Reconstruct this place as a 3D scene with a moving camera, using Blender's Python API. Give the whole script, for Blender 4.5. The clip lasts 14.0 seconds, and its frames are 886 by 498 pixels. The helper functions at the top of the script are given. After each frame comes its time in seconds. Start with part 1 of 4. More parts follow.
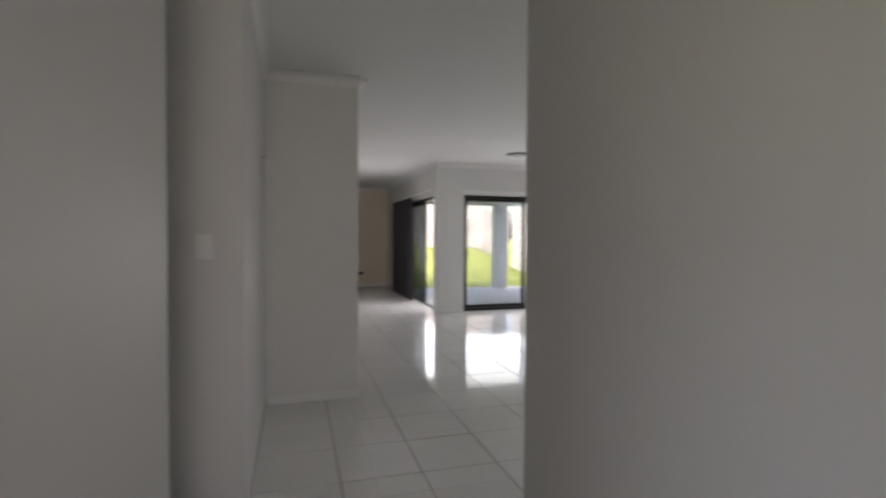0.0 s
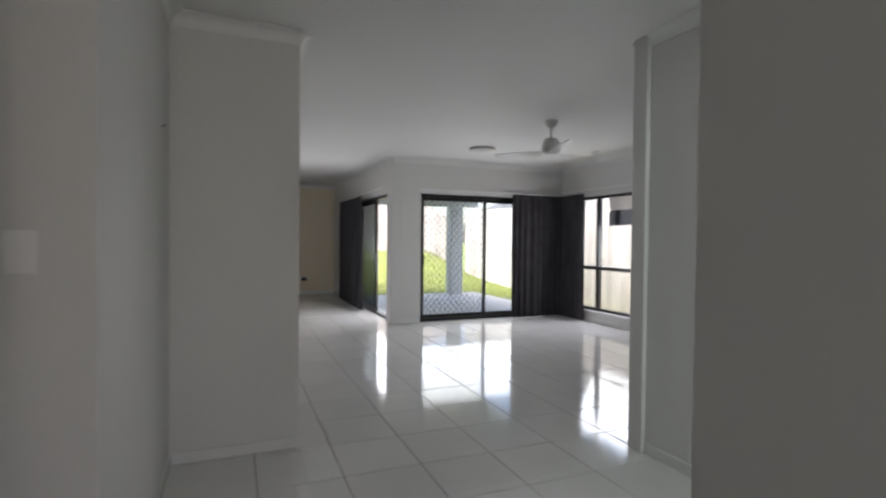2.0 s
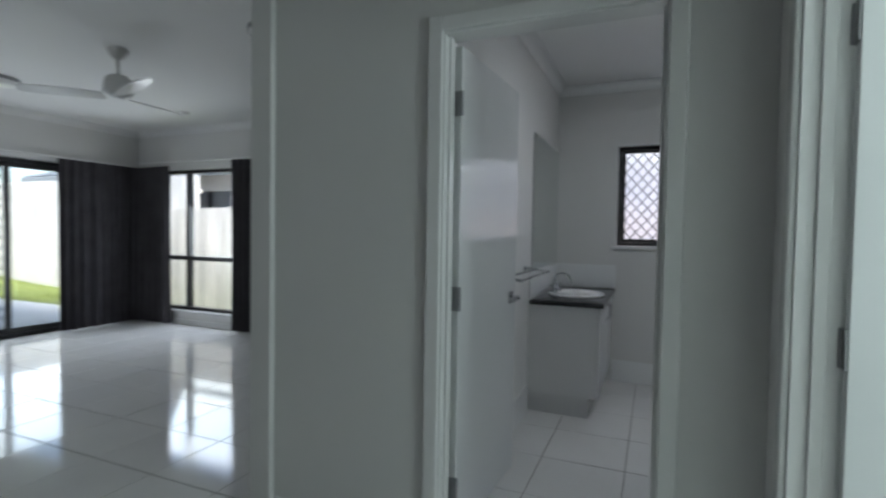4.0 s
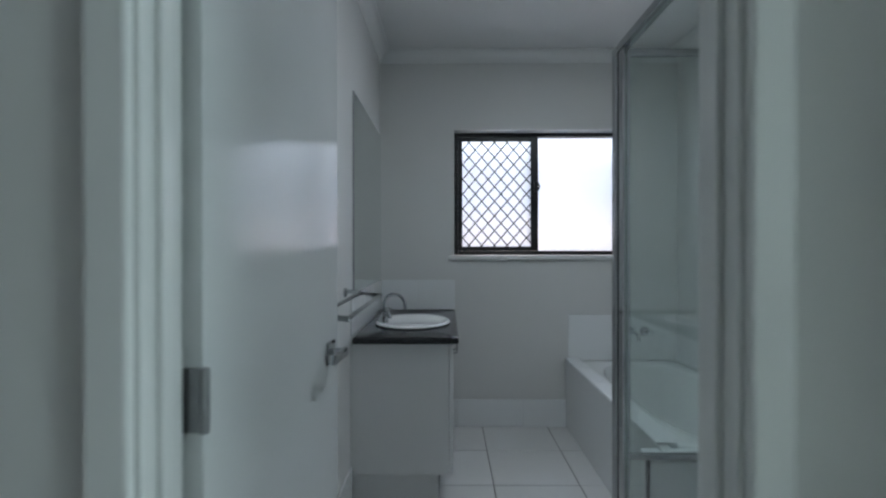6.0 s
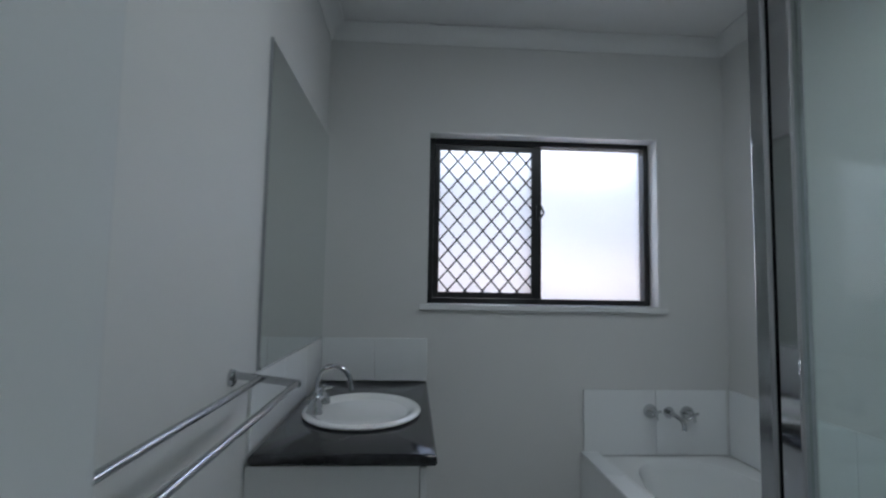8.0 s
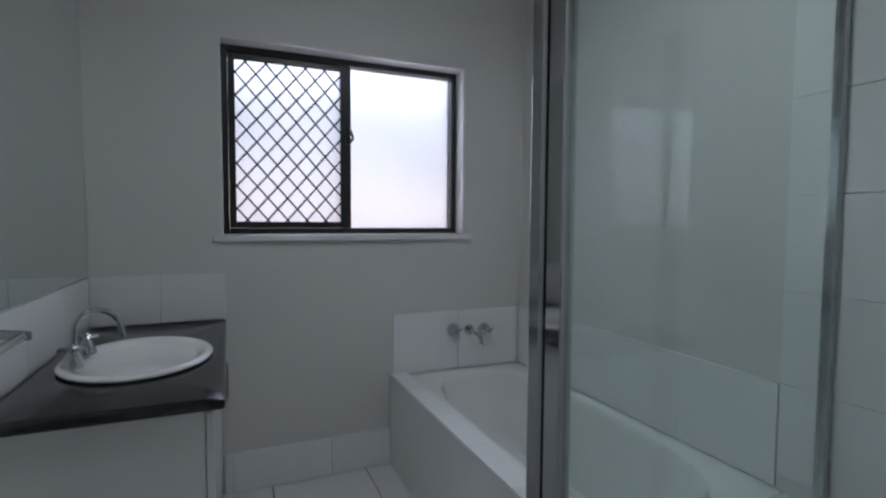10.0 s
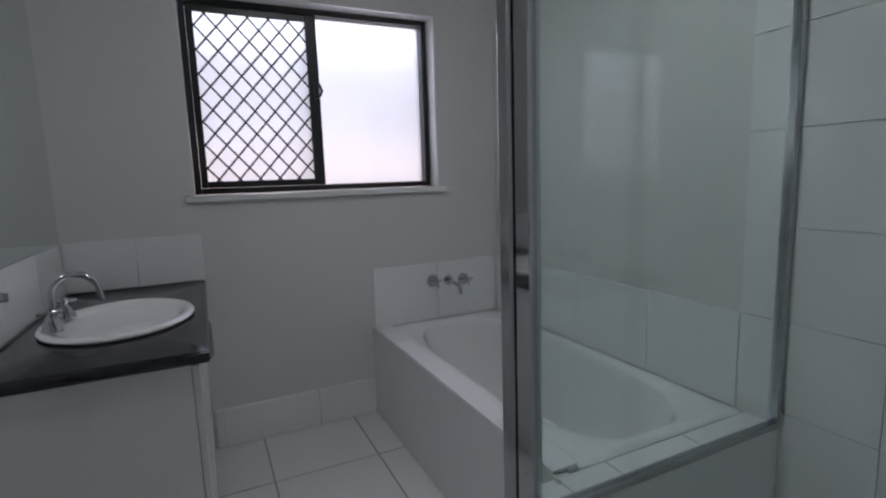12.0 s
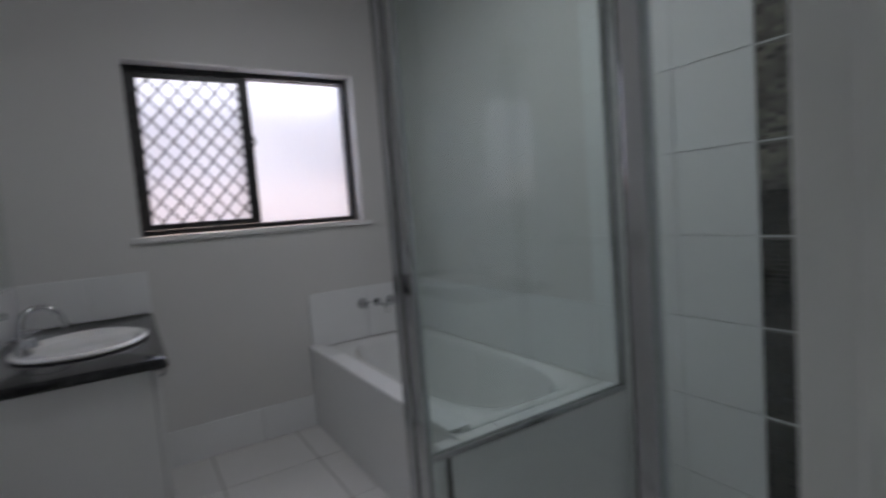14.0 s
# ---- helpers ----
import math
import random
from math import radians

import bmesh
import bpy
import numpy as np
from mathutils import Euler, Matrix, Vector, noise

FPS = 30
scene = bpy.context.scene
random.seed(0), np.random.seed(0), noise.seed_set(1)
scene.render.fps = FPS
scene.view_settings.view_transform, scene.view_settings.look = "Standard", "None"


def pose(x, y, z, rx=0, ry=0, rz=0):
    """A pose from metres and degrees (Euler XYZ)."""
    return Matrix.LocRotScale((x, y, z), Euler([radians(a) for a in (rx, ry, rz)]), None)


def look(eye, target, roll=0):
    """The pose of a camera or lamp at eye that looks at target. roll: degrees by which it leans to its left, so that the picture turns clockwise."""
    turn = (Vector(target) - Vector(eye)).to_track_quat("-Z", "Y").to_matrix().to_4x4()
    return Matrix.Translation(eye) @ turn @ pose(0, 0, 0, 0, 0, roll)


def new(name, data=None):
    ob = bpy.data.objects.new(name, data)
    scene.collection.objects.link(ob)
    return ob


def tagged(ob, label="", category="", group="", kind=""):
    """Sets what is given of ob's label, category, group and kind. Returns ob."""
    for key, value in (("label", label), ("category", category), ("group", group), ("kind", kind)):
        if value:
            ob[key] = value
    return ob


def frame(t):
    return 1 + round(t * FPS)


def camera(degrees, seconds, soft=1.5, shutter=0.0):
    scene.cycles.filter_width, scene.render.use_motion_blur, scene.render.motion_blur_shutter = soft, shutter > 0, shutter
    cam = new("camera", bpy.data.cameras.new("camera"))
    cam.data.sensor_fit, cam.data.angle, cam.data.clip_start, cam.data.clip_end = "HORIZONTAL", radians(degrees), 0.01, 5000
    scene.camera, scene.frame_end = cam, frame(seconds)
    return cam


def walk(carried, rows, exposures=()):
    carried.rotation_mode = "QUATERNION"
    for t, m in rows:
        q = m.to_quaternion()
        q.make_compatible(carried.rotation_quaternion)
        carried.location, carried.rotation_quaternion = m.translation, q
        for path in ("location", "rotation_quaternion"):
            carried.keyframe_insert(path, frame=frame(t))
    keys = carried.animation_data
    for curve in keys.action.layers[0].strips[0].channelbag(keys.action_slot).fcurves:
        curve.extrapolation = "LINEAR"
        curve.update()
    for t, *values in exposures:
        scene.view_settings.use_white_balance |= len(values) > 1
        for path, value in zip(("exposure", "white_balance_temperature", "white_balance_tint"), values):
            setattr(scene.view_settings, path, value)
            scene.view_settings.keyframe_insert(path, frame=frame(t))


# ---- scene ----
cam = camera(82.9, 14.0, soft=2.2, shutter=0.5)
PATH = [
    (0, (-2.619, -2.523, 1.337), (-2.054, -0.605, 1.287), 0.3),
    (0.5, (-2.63, -2.526, 1.331), (-2.371, -0.545, 1.229), 0.5),
    (1, (-2.633, -2.294, 1.308), (-2.329, -0.322, 1.176), 1.0),
    (1.5, (-2.608, -1.993, 1.32), (-2.07, -0.071, 1.191), 0.2),
    (2, (-2.498, -1.651, 1.327), (-1.731, 0.196, 1.292), 0.6),
    (2.5, (-2.444, -1.423, 1.302), (-1.403, 0.285, 1.29), 0.5),
    (3, (-2.346, -1.195, 1.305), (-0.861, 0.145, 1.273), -1.4),
    (3.5, (-2.093, -0.964, 1.306), (-0.39, 0.082, 1.25), -0.3),
    (4, (-1.912, -0.833, 1.293), (-0.07, -0.057, 1.228), 0.9),
    (4.2, (-1.86, -0.764, 1.292), (0.038, -0.136, 1.228), 0.6),
    (6.3, (-0.543, -0.463, 1.238), (1.457, -0.472, 1.254), 0.1),
    (6.5, (-0.408, -0.459, 1.228), (1.591, -0.464, 1.275), 0.4),
    (7, (-0.145, -0.487, 1.251), (1.852, -0.428, 1.339), 1.7),
    (7.5, (0.043, -0.479, 1.264), (2.04, -0.475, 1.384), 1.5),
    (8, (0.229, -0.452, 1.284), (2.22, -0.566, 1.437), 1.0),
    (8.5, (0.301, -0.458, 1.282), (2.28, -0.722, 1.406), 1.3),
    (9, (0.294, -0.499, 1.286), (2.214, -1.047, 1.4), 1.1),
    (11.5, (0.286, -0.554, 1.246), (2.07, -1.409, 0.959), -1.4),
    (12, (0.258, -0.544, 1.247), (2.047, -1.394, 0.964), -1.9),
    (12.5, (0.16, -0.523, 1.247), (1.99, -1.293, 1.011), -2.0),
    (13, (-0.004, -0.476, 1.245), (1.869, -1.145, 1.03), -2.7),
    (13.5, (-0.113, -0.43, 1.241), (1.753, -1.12, 1.039), -3.7),
    (14, (-0.165, -0.461, 1.222), (1.527, -1.516, 1.067), -4.5),
]
EXPOSURES = [(0, 2.85, 7050, 22), (1.5, 2.88, 6850, 19), (2.5, 2.82, 6700, 19), (4, 2.65, 6200, 11), (6.5, 2.85, 5900, 7), (9, 2.6, 6000, 10), (11.5, 2.6, 6250, 15), (14, 2.5, 6500, 18)]
walk(cam, [(t, look(eye, target, roll)) for t, eye, target, roll in PATH], EXPOSURES)

# ---- light ----
world = bpy.data.worlds.new("sky")
scene.world = world
world.use_nodes = True
wn = world.node_tree
wn.nodes.clear()
sky = wn.nodes.new("ShaderNodeTexSky")
sky.sky_type = "NISHITA"
sky.sun_disc = False
sky.sun_elevation = radians(64)
sky.sun_rotation = radians(211)
sky.air_density, sky.dust_density = 1.0, 4.0
back = wn.nodes.new("ShaderNodeBackground")
back.inputs["Strength"].default_value = 0.1
wout = wn.nodes.new("ShaderNodeOutputWorld")
wn.links.new(sky.outputs[0], back.inputs["Color"])
wn.links.new(back.outputs[0], wout.inputs["Surface"])

sun_data = bpy.data.lights.new("sun", "SUN")
sun_data.energy, sun_data.angle, sun_data.color = 1.5, radians(50), (1.0, 0.97, 0.93)
sun = new("sun", sun_data)
sun.matrix_world = look((0, 0, 20), (3.0, 5.0, 8.0))


def window_light(name, x, y, z, aim, w, h, power, colour=(0.9, 0.96, 1.0)):
    data = bpy.data.lights.new(name, "AREA")
    data.shape, data.size, data.size_y, data.energy, data.color = "RECTANGLE", w, h, power, colour
    ob = new(name, data)
    ob.matrix_world = look((x, y, z), (x + aim[0], y + aim[1], z + aim[2]))
    return ob


window_light("window_light_patio", 1.4, 6.2, 0.95, (0, -1, -0.2), 2.2, 0.9, 4.2)
window_light("window_light_side", 3.14, 4.7, 1.35, (-1, 0, -0.5), 1.4, 1.0, 3.9)
window_light("window_light_dining", 0.02, 7.3, 0.95, (-1, 0, -0.2), 2.2, 0.9, 6.8)
window_light("window_light_toilet", -1.0, -3.08, 1.65, (0, 1, 0), 0.8, 0.8, 5.8, (0.84, 1.0, 0.97))
# fill lamp at an unseen, added sidelight; brightens the hall's far walls
entry = window_light("hall_fill_entry", -2.5, -4.97, 1.4, (0, 1, 0), 0.7, 1.6, 0.55, (1.0, 0.97, 0.95))
entry.data.spread = radians(75)
# warm fill through the west doorway, from an added window out of view
window_light("hall_fill_room", -4.38, -2.4, 1.6, (1, 0, 0), 1.0, 1.0, 0.12, (1.0, 0.95, 0.88))
window_light("window_light_bath", 3.55, -1.13, 2.45, (-1, 0, -0.6), 1.7, 0.8, 1.2, (0.96, 0.98, 1.0))
lamp_data = bpy.data.lights.new("bathroom_lamp", "AREA")
lamp_data.shape, lamp_data.size, lamp_data.energy, lamp_data.color = "DISK", 0.3, 0.8, (0.93, 0.98, 1.0)
lamp = new("bathroom_lamp", lamp_data)
lamp.location = (1.3, -1.12, 2.52)


# ---- materials ----
def material(name, colour, rough=0.5, metal=0.0, vary=0.06, scale=3.0, fine=120.0, bump=0.02, dist=0.002, spec=0.5, random_each=0.0, coat=0.0, island=0.0):
    m = bpy.data.materials.new(name)
    m.use_nodes = True
    t = m.node_tree
    b = t.nodes["Principled BSDF"]
    geo = t.nodes.new("ShaderNodeNewGeometry")
    n1 = t.nodes.new("ShaderNodeTexNoise")
    n1.inputs["Scale"].default_value = scale
    n1.inputs["Detail"].default_value = 6
    n2 = t.nodes.new("ShaderNodeTexNoise")
    n2.inputs["Scale"].default_value = fine
    n2.inputs["Detail"].default_value = 3
    for n in (n1, n2):
        t.links.new(geo.outputs["Position"], n.inputs["Vector"])
    add = t.nodes.new("ShaderNodeMath")
    add.operation = "MULTIPLY_ADD"
    add.inputs[1].default_value = 0.35
    t.links.new(n2.outputs["Fac"], add.inputs[0])
    t.links.new(n1.outputs["Fac"], add.inputs[2])
    rng = t.nodes.new("ShaderNodeMapRange")
    rng.inputs["From Min"].default_value, rng.inputs["From Max"].default_value = 0.35, 1.0
    rng.inputs["To Min"].default_value, rng.inputs["To Max"].default_value = 1 - vary, 1 + vary
    t.links.new(add.outputs[0], rng.inputs["Value"])
    fac = rng.outputs[0]
    if random_each:
        info = t.nodes.new("ShaderNodeObjectInfo")
        mr = t.nodes.new("ShaderNodeMapRange")
        mr.inputs["To Min"].default_value, mr.inputs["To Max"].default_value = 1 - random_each, 1 + random_each
        t.links.new(info.outputs["Random"], mr.inputs["Value"])
        mul = t.nodes.new("ShaderNodeMath")
        mul.operation = "MULTIPLY"
        t.links.new(fac, mul.inputs[0])
        t.links.new(mr.outputs[0], mul.inputs[1])
        fac = mul.outputs[0]
    if island:
        mi = t.nodes.new("ShaderNodeMapRange")
        mi.inputs["To Min"].default_value, mi.inputs["To Max"].default_value = 1 - island, 1 + island
        t.links.new(geo.outputs["Random Per Island"], mi.inputs["Value"])
        mul2 = t.nodes.new("ShaderNodeMath")
        mul2.operation = "MULTIPLY"
        t.links.new(fac, mul2.inputs[0])
        t.links.new(mi.outputs[0], mul2.inputs[1])
        fac = mul2.outputs[0]
    mix = t.nodes.new("ShaderNodeVectorMath")
    mix.operation = "SCALE"
    mix.inputs[0].default_value = colour
    t.links.new(fac, mix.inputs["Scale"])
    t.links.new(mix.outputs[0], b.inputs["Base Color"])
    rr = t.nodes.new("ShaderNodeMapRange")
    rr.inputs["To Min"].default_value, rr.inputs["To Max"].default_value = rough * 0.8, rough * 1.2
    t.links.new(n1.outputs["Fac"], rr.inputs["Value"])
    t.links.new(rr.outputs[0], b.inputs["Roughness"])
    b.inputs["Metallic"].default_value = metal
    b.inputs["Specular IOR Level"].default_value = spec
    b.inputs["Coat Weight"].default_value = coat
    if bump:
        bp = t.nodes.new("ShaderNodeBump")
        bp.inputs["Strength"].default_value, bp.inputs["Distance"].default_value = bump, dist
        t.links.new(n2.outputs["Fac"], bp.inputs["Height"])
        t.links.new(bp.outputs[0], b.inputs["Normal"])
    return m


def glass(name, colour, rough=0.0, ior=1.45):
    m = bpy.data.materials.new(name)
    m.use_nodes = True
    t = m.node_tree
    t.nodes.clear()
    out = t.nodes.new("ShaderNodeOutputMaterial")
    if rough > 0.02:
        rf = t.nodes.new("ShaderNodeBsdfRefraction")
        rf.inputs["Color"].default_value, rf.inputs["Roughness"].default_value, rf.inputs["IOR"].default_value = (*colour, 1), rough, 1.35
        tl = t.nodes.new("ShaderNodeBsdfTranslucent")
        tl.inputs["Color"].default_value = (*colour, 1)
        b = t.nodes.new("ShaderNodeMixShader")
        b.inputs[0].default_value = 0.38
        t.links.new(rf.outputs[0], b.inputs[1])
        t.links.new(tl.outputs[0], b.inputs[2])
    else:
        b = t.nodes.new("ShaderNodeBsdfTransparent")
        b.inputs["Color"].default_value = (*colour, 1)
    g = t.nodes.new("ShaderNodeBsdfGlossy")
    g.inputs["Roughness"].default_value = max(rough, 0.005)
    lw = t.nodes.new("ShaderNodeLayerWeight")
    lw.inputs["Blend"].default_value = 0.5
    p5 = t.nodes.new("ShaderNodeMath")
    p5.operation = "POWER"
    p5.inputs[1].default_value = 5.0
    t.links.new(lw.outputs["Facing"], p5.inputs[0])
    f = t.nodes.new("ShaderNodeMath")
    f.operation = "MULTIPLY_ADD"
    f.inputs[1].default_value, f.inputs[2].default_value = 0.95, ((ior - 1) / (ior + 1)) ** 2
    t.links.new(p5.outputs[0], f.inputs[0])
    mix = t.nodes.new("ShaderNodeMixShader")
    t.links.new(f.outputs[0], mix.inputs[0])
    t.links.new(b.outputs[0], mix.inputs[1])
    t.links.new(g.outputs[0], mix.inputs[2])
    t.links.new(mix.outputs[0], out.inputs["Surface"])
    return m


M_WALL = material("wall_paint", (0.66, 0.655, 0.64), 0.55, vary=0.03, scale=1.2, fine=260, bump=0.08)
# cream paint, with some of the dining end's warm light put into the colour
M_CREAM = material("wall_paint_dining_warmed", (0.74, 0.64, 0.50), 0.55, vary=0.03, scale=1.2, fine=260, bump=0.08)
M_CEIL = material("ceiling_paint", (0.74, 0.74, 0.73), 0.7, vary=0.025, scale=0.8, fine=180, bump=0.06)
M_GLOSS = material("white_gloss_paint", (0.74, 0.74, 0.73), 0.22, vary=0.02, scale=2, fine=200, bump=0.03)
M_DOOR = material("door_paint", (0.70, 0.71, 0.71), 0.13, vary=0.02, scale=1.5, fine=220, bump=0.05)
M_FLOOR = material("floor_tile", (0.72, 0.715, 0.70), 0.09, vary=0.04, scale=2.5, fine=40, bump=0.03, dist=0.001, random_each=0.02)
M_GROUT = material("grout", (0.23, 0.225, 0.215), 0.85, vary=0.15, scale=9, fine=300, bump=0.2)
M_WTILE = material("wall_tile", (0.80, 0.81, 0.81), 0.07, vary=0.02, scale=3, fine=60, bump=0.015, random_each=0.015)
M_WGROUT = material("wall_grout", (0.72, 0.72, 0.71), 0.8, vary=0.1, scale=9, fine=300, bump=0.2)
M_MOSAIC = material("dark_mosaic", (0.085, 0.078, 0.066), 0.12, vary=0.3, scale=30, fine=100, random_each=0.75, island=0.9)
M_MOSGROUT = material("mosaic_grout", (0.16, 0.15, 0.14), 0.8, vary=0.1)
M_BLACK = material("black_frame", (0.018, 0.018, 0.019), 0.35, vary=0.1, scale=6, fine=300, bump=0.05)
M_STONE = material("black_stone", (0.022, 0.022, 0.025), 0.14, vary=0.7, scale=28, fine=400, bump=0.01)
M_VAN = material("vanity_laminate", (0.76, 0.76, 0.755), 0.16, vary=0.02, scale=2, fine=150, bump=0.02)
M_CERAMIC = material("ceramic", (0.82, 0.82, 0.80), 0.05, vary=0.015, scale=4, fine=80, bump=0.0, coat=0.4)
M_ACRYL = material("bath_acrylic", (0.80, 0.81, 0.80), 0.1, vary=0.015, scale=4, fine=80, bump=0.0, coat=0.3)
M_CHROME = material("chrome", (0.52, 0.53, 0.54), 0.07, 1.0, vary=0.03, scale=12, fine=300, bump=0.0)
M_ALU = material("polished_aluminium", (0.46, 0.47, 0.48), 0.16, 1.0, vary=0.05, scale=10, fine=400, bump=0.02)
M_STEEL = material("dull_steel", (0.30, 0.30, 0.31), 0.35, 1.0, vary=0.1, scale=20, fine=300, bump=0.03)
M_CURTAIN = material("curtain_cloth", (0.055, 0.052, 0.057), 0.9, vary=0.25, scale=5, fine=700, bump=0.3, dist=0.001, spec=0.1)
M_WHITEPL = material("white_plastic", (0.78, 0.78, 0.77), 0.3, vary=0.02, scale=5, fine=100, bump=0.01)
M_FAN = material("fan_enamel", (0.72, 0.72, 0.71), 0.3, vary=0.03, scale=4, fine=100, bump=0.01)
M_DARK = material("hole_shade_black", (0.02, 0.02, 0.02), 0.8)
M_RUBBER = material("black_seal", (0.012, 0.012, 0.012), 0.5)
M_MIRROR = material("mirror_silver", (0.80, 0.84, 0.82), 0.012, 1.0, vary=0.01, scale=1, fine=40, bump=0.0)
M_GLASS = glass("clear_glass", (0.96, 0.985, 0.975))
M_SHOWER = glass("shower_glass", (0.945, 0.977, 0.967), ior=1.5)
M_FROST = glass("frosted_glass", (0.97, 0.97, 0.98), 0.42)
M_CONC = material("patio_concrete", (0.55, 0.55, 0.54), 0.7, vary=0.12, scale=1.5, fine=60, bump=0.2)
M_RENDER = material("render_paint", (0.52, 0.55, 0.56), 0.7, vary=0.05, scale=2, fine=150, bump=0.2)
M_FENCE = material("weathered_fence", (0.56, 0.54, 0.52), 0.85, vary=0.25, scale=1.3, fine=50, bump=0.3, random_each=0.12)
M_FENCEB = material("tan_fence", (0.50, 0.41, 0.36), 0.85, vary=0.2, scale=1.3, fine=50, bump=0.3, random_each=0.1)
M_BFENCE = material("dark_weathered_fence", (0.37, 0.35, 0.335), 0.85, vary=0.3, scale=1.3, fine=50, bump=0.3, random_each=0.14)
M_SCREEN = glass("insect_screen", (0.45, 0.48, 0.48))
M_ROOF = material("grey_roof_metal", (0.20, 0.215, 0.23), 0.5, vary=0.1, scale=2, fine=40)
M_NWALL = material("neighbour_render", (0.66, 0.64, 0.62), 0.8, vary=0.08, scale=1.5, fine=60, bump=0.2)
M_LAMP = bpy.data.materials.new("lit_diffuser")
M_LAMP.use_nodes = True
M_LAMP.node_tree.nodes["Principled BSDF"].inputs["Emission Color"].default_value = (0.93, 0.98, 1, 1)
M_LAMP.node_tree.nodes["Principled BSDF"].inputs["Emission Strength"].default_value = 1.5
M_NGLASS = material("neighbour_window_glass", (0.16, 0.17, 0.18), 0.08, vary=0.1)
M_GRASS = material("lawn", (0.15, 0.185, 0.05), 0.9, vary=0.4, scale=2.2, fine=90, bump=0.6, dist=0.03)
M_BLADE = material("grass_blade", (0.19, 0.23, 0.065), 0.8, vary=0.4, scale=3, fine=50, bump=0.0)


# ---- mesh tools ----
def box(bm, x0, x1, y0, y1, z0, z1, bevel=0.0, seg=2):
    made = bmesh.ops.create_cube(bm, size=1)["verts"]
    for v in made:
        v.co = Vector(((x0 + x1) / 2 + v.co.x * (x1 - x0), (y0 + y1) / 2 + v.co.y * (y1 - y0), (z0 + z1) / 2 + v.co.z * (z1 - z0)))
    if bevel:
        edges = list({e for v in made for e in v.link_edges})
        bmesh.ops.bevel(bm, geom=edges, offset=bevel, segments=seg, affect="EDGES", profile=0.5)
    return bm


def boxed(*a, **k):
    return box(bmesh.new(), *a, **k)


def tube(bm, pts, r, seg=12, cap=True, radii=None):
    pts = [Vector(p) for p in pts]
    rings = []
    ref = None
    for i, p in enumerate(pts):
        d = (pts[min(i + 1, len(pts) - 1)] - pts[max(i - 1, 0)]).normalized()
        if ref is None:
            ref = Vector((0, 0, 1)) if abs(d.z) < 0.9 else Vector((1, 0, 0))
        a = d.cross(ref).normalized()
        b = a.cross(d).normalized()
        ref = b
        rad = radii[i] if radii else r
        rings.append([bm.verts.new(p + a * math.cos(2 * math.pi * k / seg) * rad + b * math.sin(2 * math.pi * k / seg) * rad) for k in range(seg)])
    for p, q in zip(rings, rings[1:]):
        for k in range(seg):
            bm.faces.new((p[k], q[k], q[(k + 1) % seg], p[(k + 1) % seg]))
    if cap:
        bm.faces.new(rings[0])
        bm.faces.new(rings[-1][::-1])
    return bm


def lathe(bm, prof, at, sx=1.0, sy=1.0, seg=40, closed=True):
    """Turns (radius, height) pairs about the upright line through at."""
    rings = [[bm.verts.new((at[0] + r * sx * math.cos(2 * math.pi * k / seg), at[1] + r * sy * math.sin(2 * math.pi * k / seg), at[2] + z)) for k in range(seg)] for r, z in prof]
    for p, q in zip(rings, rings[1:]):
        for k in range(seg):
            bm.faces.new((p[k], p[(k + 1) % seg], q[(k + 1) % seg], q[k]))
    if closed:
        bm.faces.new(rings[0][::-1])
        bm.faces.new(rings[-1])
    return bm


def mesh_of(name, bm, mat, smooth=False):
    bmesh.ops.recalc_face_normals(bm, faces=bm.faces[:])
    me = bpy.data.meshes.new(name)
    bm.to_mesh(me)
    bm.free()
    me.materials.append(mat)
    if smooth:
        for p in me.polygons:
            p.use_smooth = True
        me.set_sharp_from_angle(angle=radians(40))
    return me


def thing(name, label, category, at=(0, 0, 0), group="", kind=""):
    ob = new(name)
    ob.location = at
    ob.empty_display_size = 0.05
    bpy.context.view_layer.update()
    return tagged(ob, label, category, group, kind)


def part(name, bm, mat, parent, label="", smooth=False):
    ob = new(name, mesh_of(name, bm, mat, smooth))
    if parent:
        ob.parent = parent
        if not parent.parent:
            ob.matrix_parent_inverse = Matrix.Translation(-parent.location)
    return tagged(ob, label)


def solid(name, bm, mat, label, category, kind="structure", smooth=False, group=""):
    return tagged(new(name, mesh_of(name, bm, mat, smooth)), label, category, group, kind)


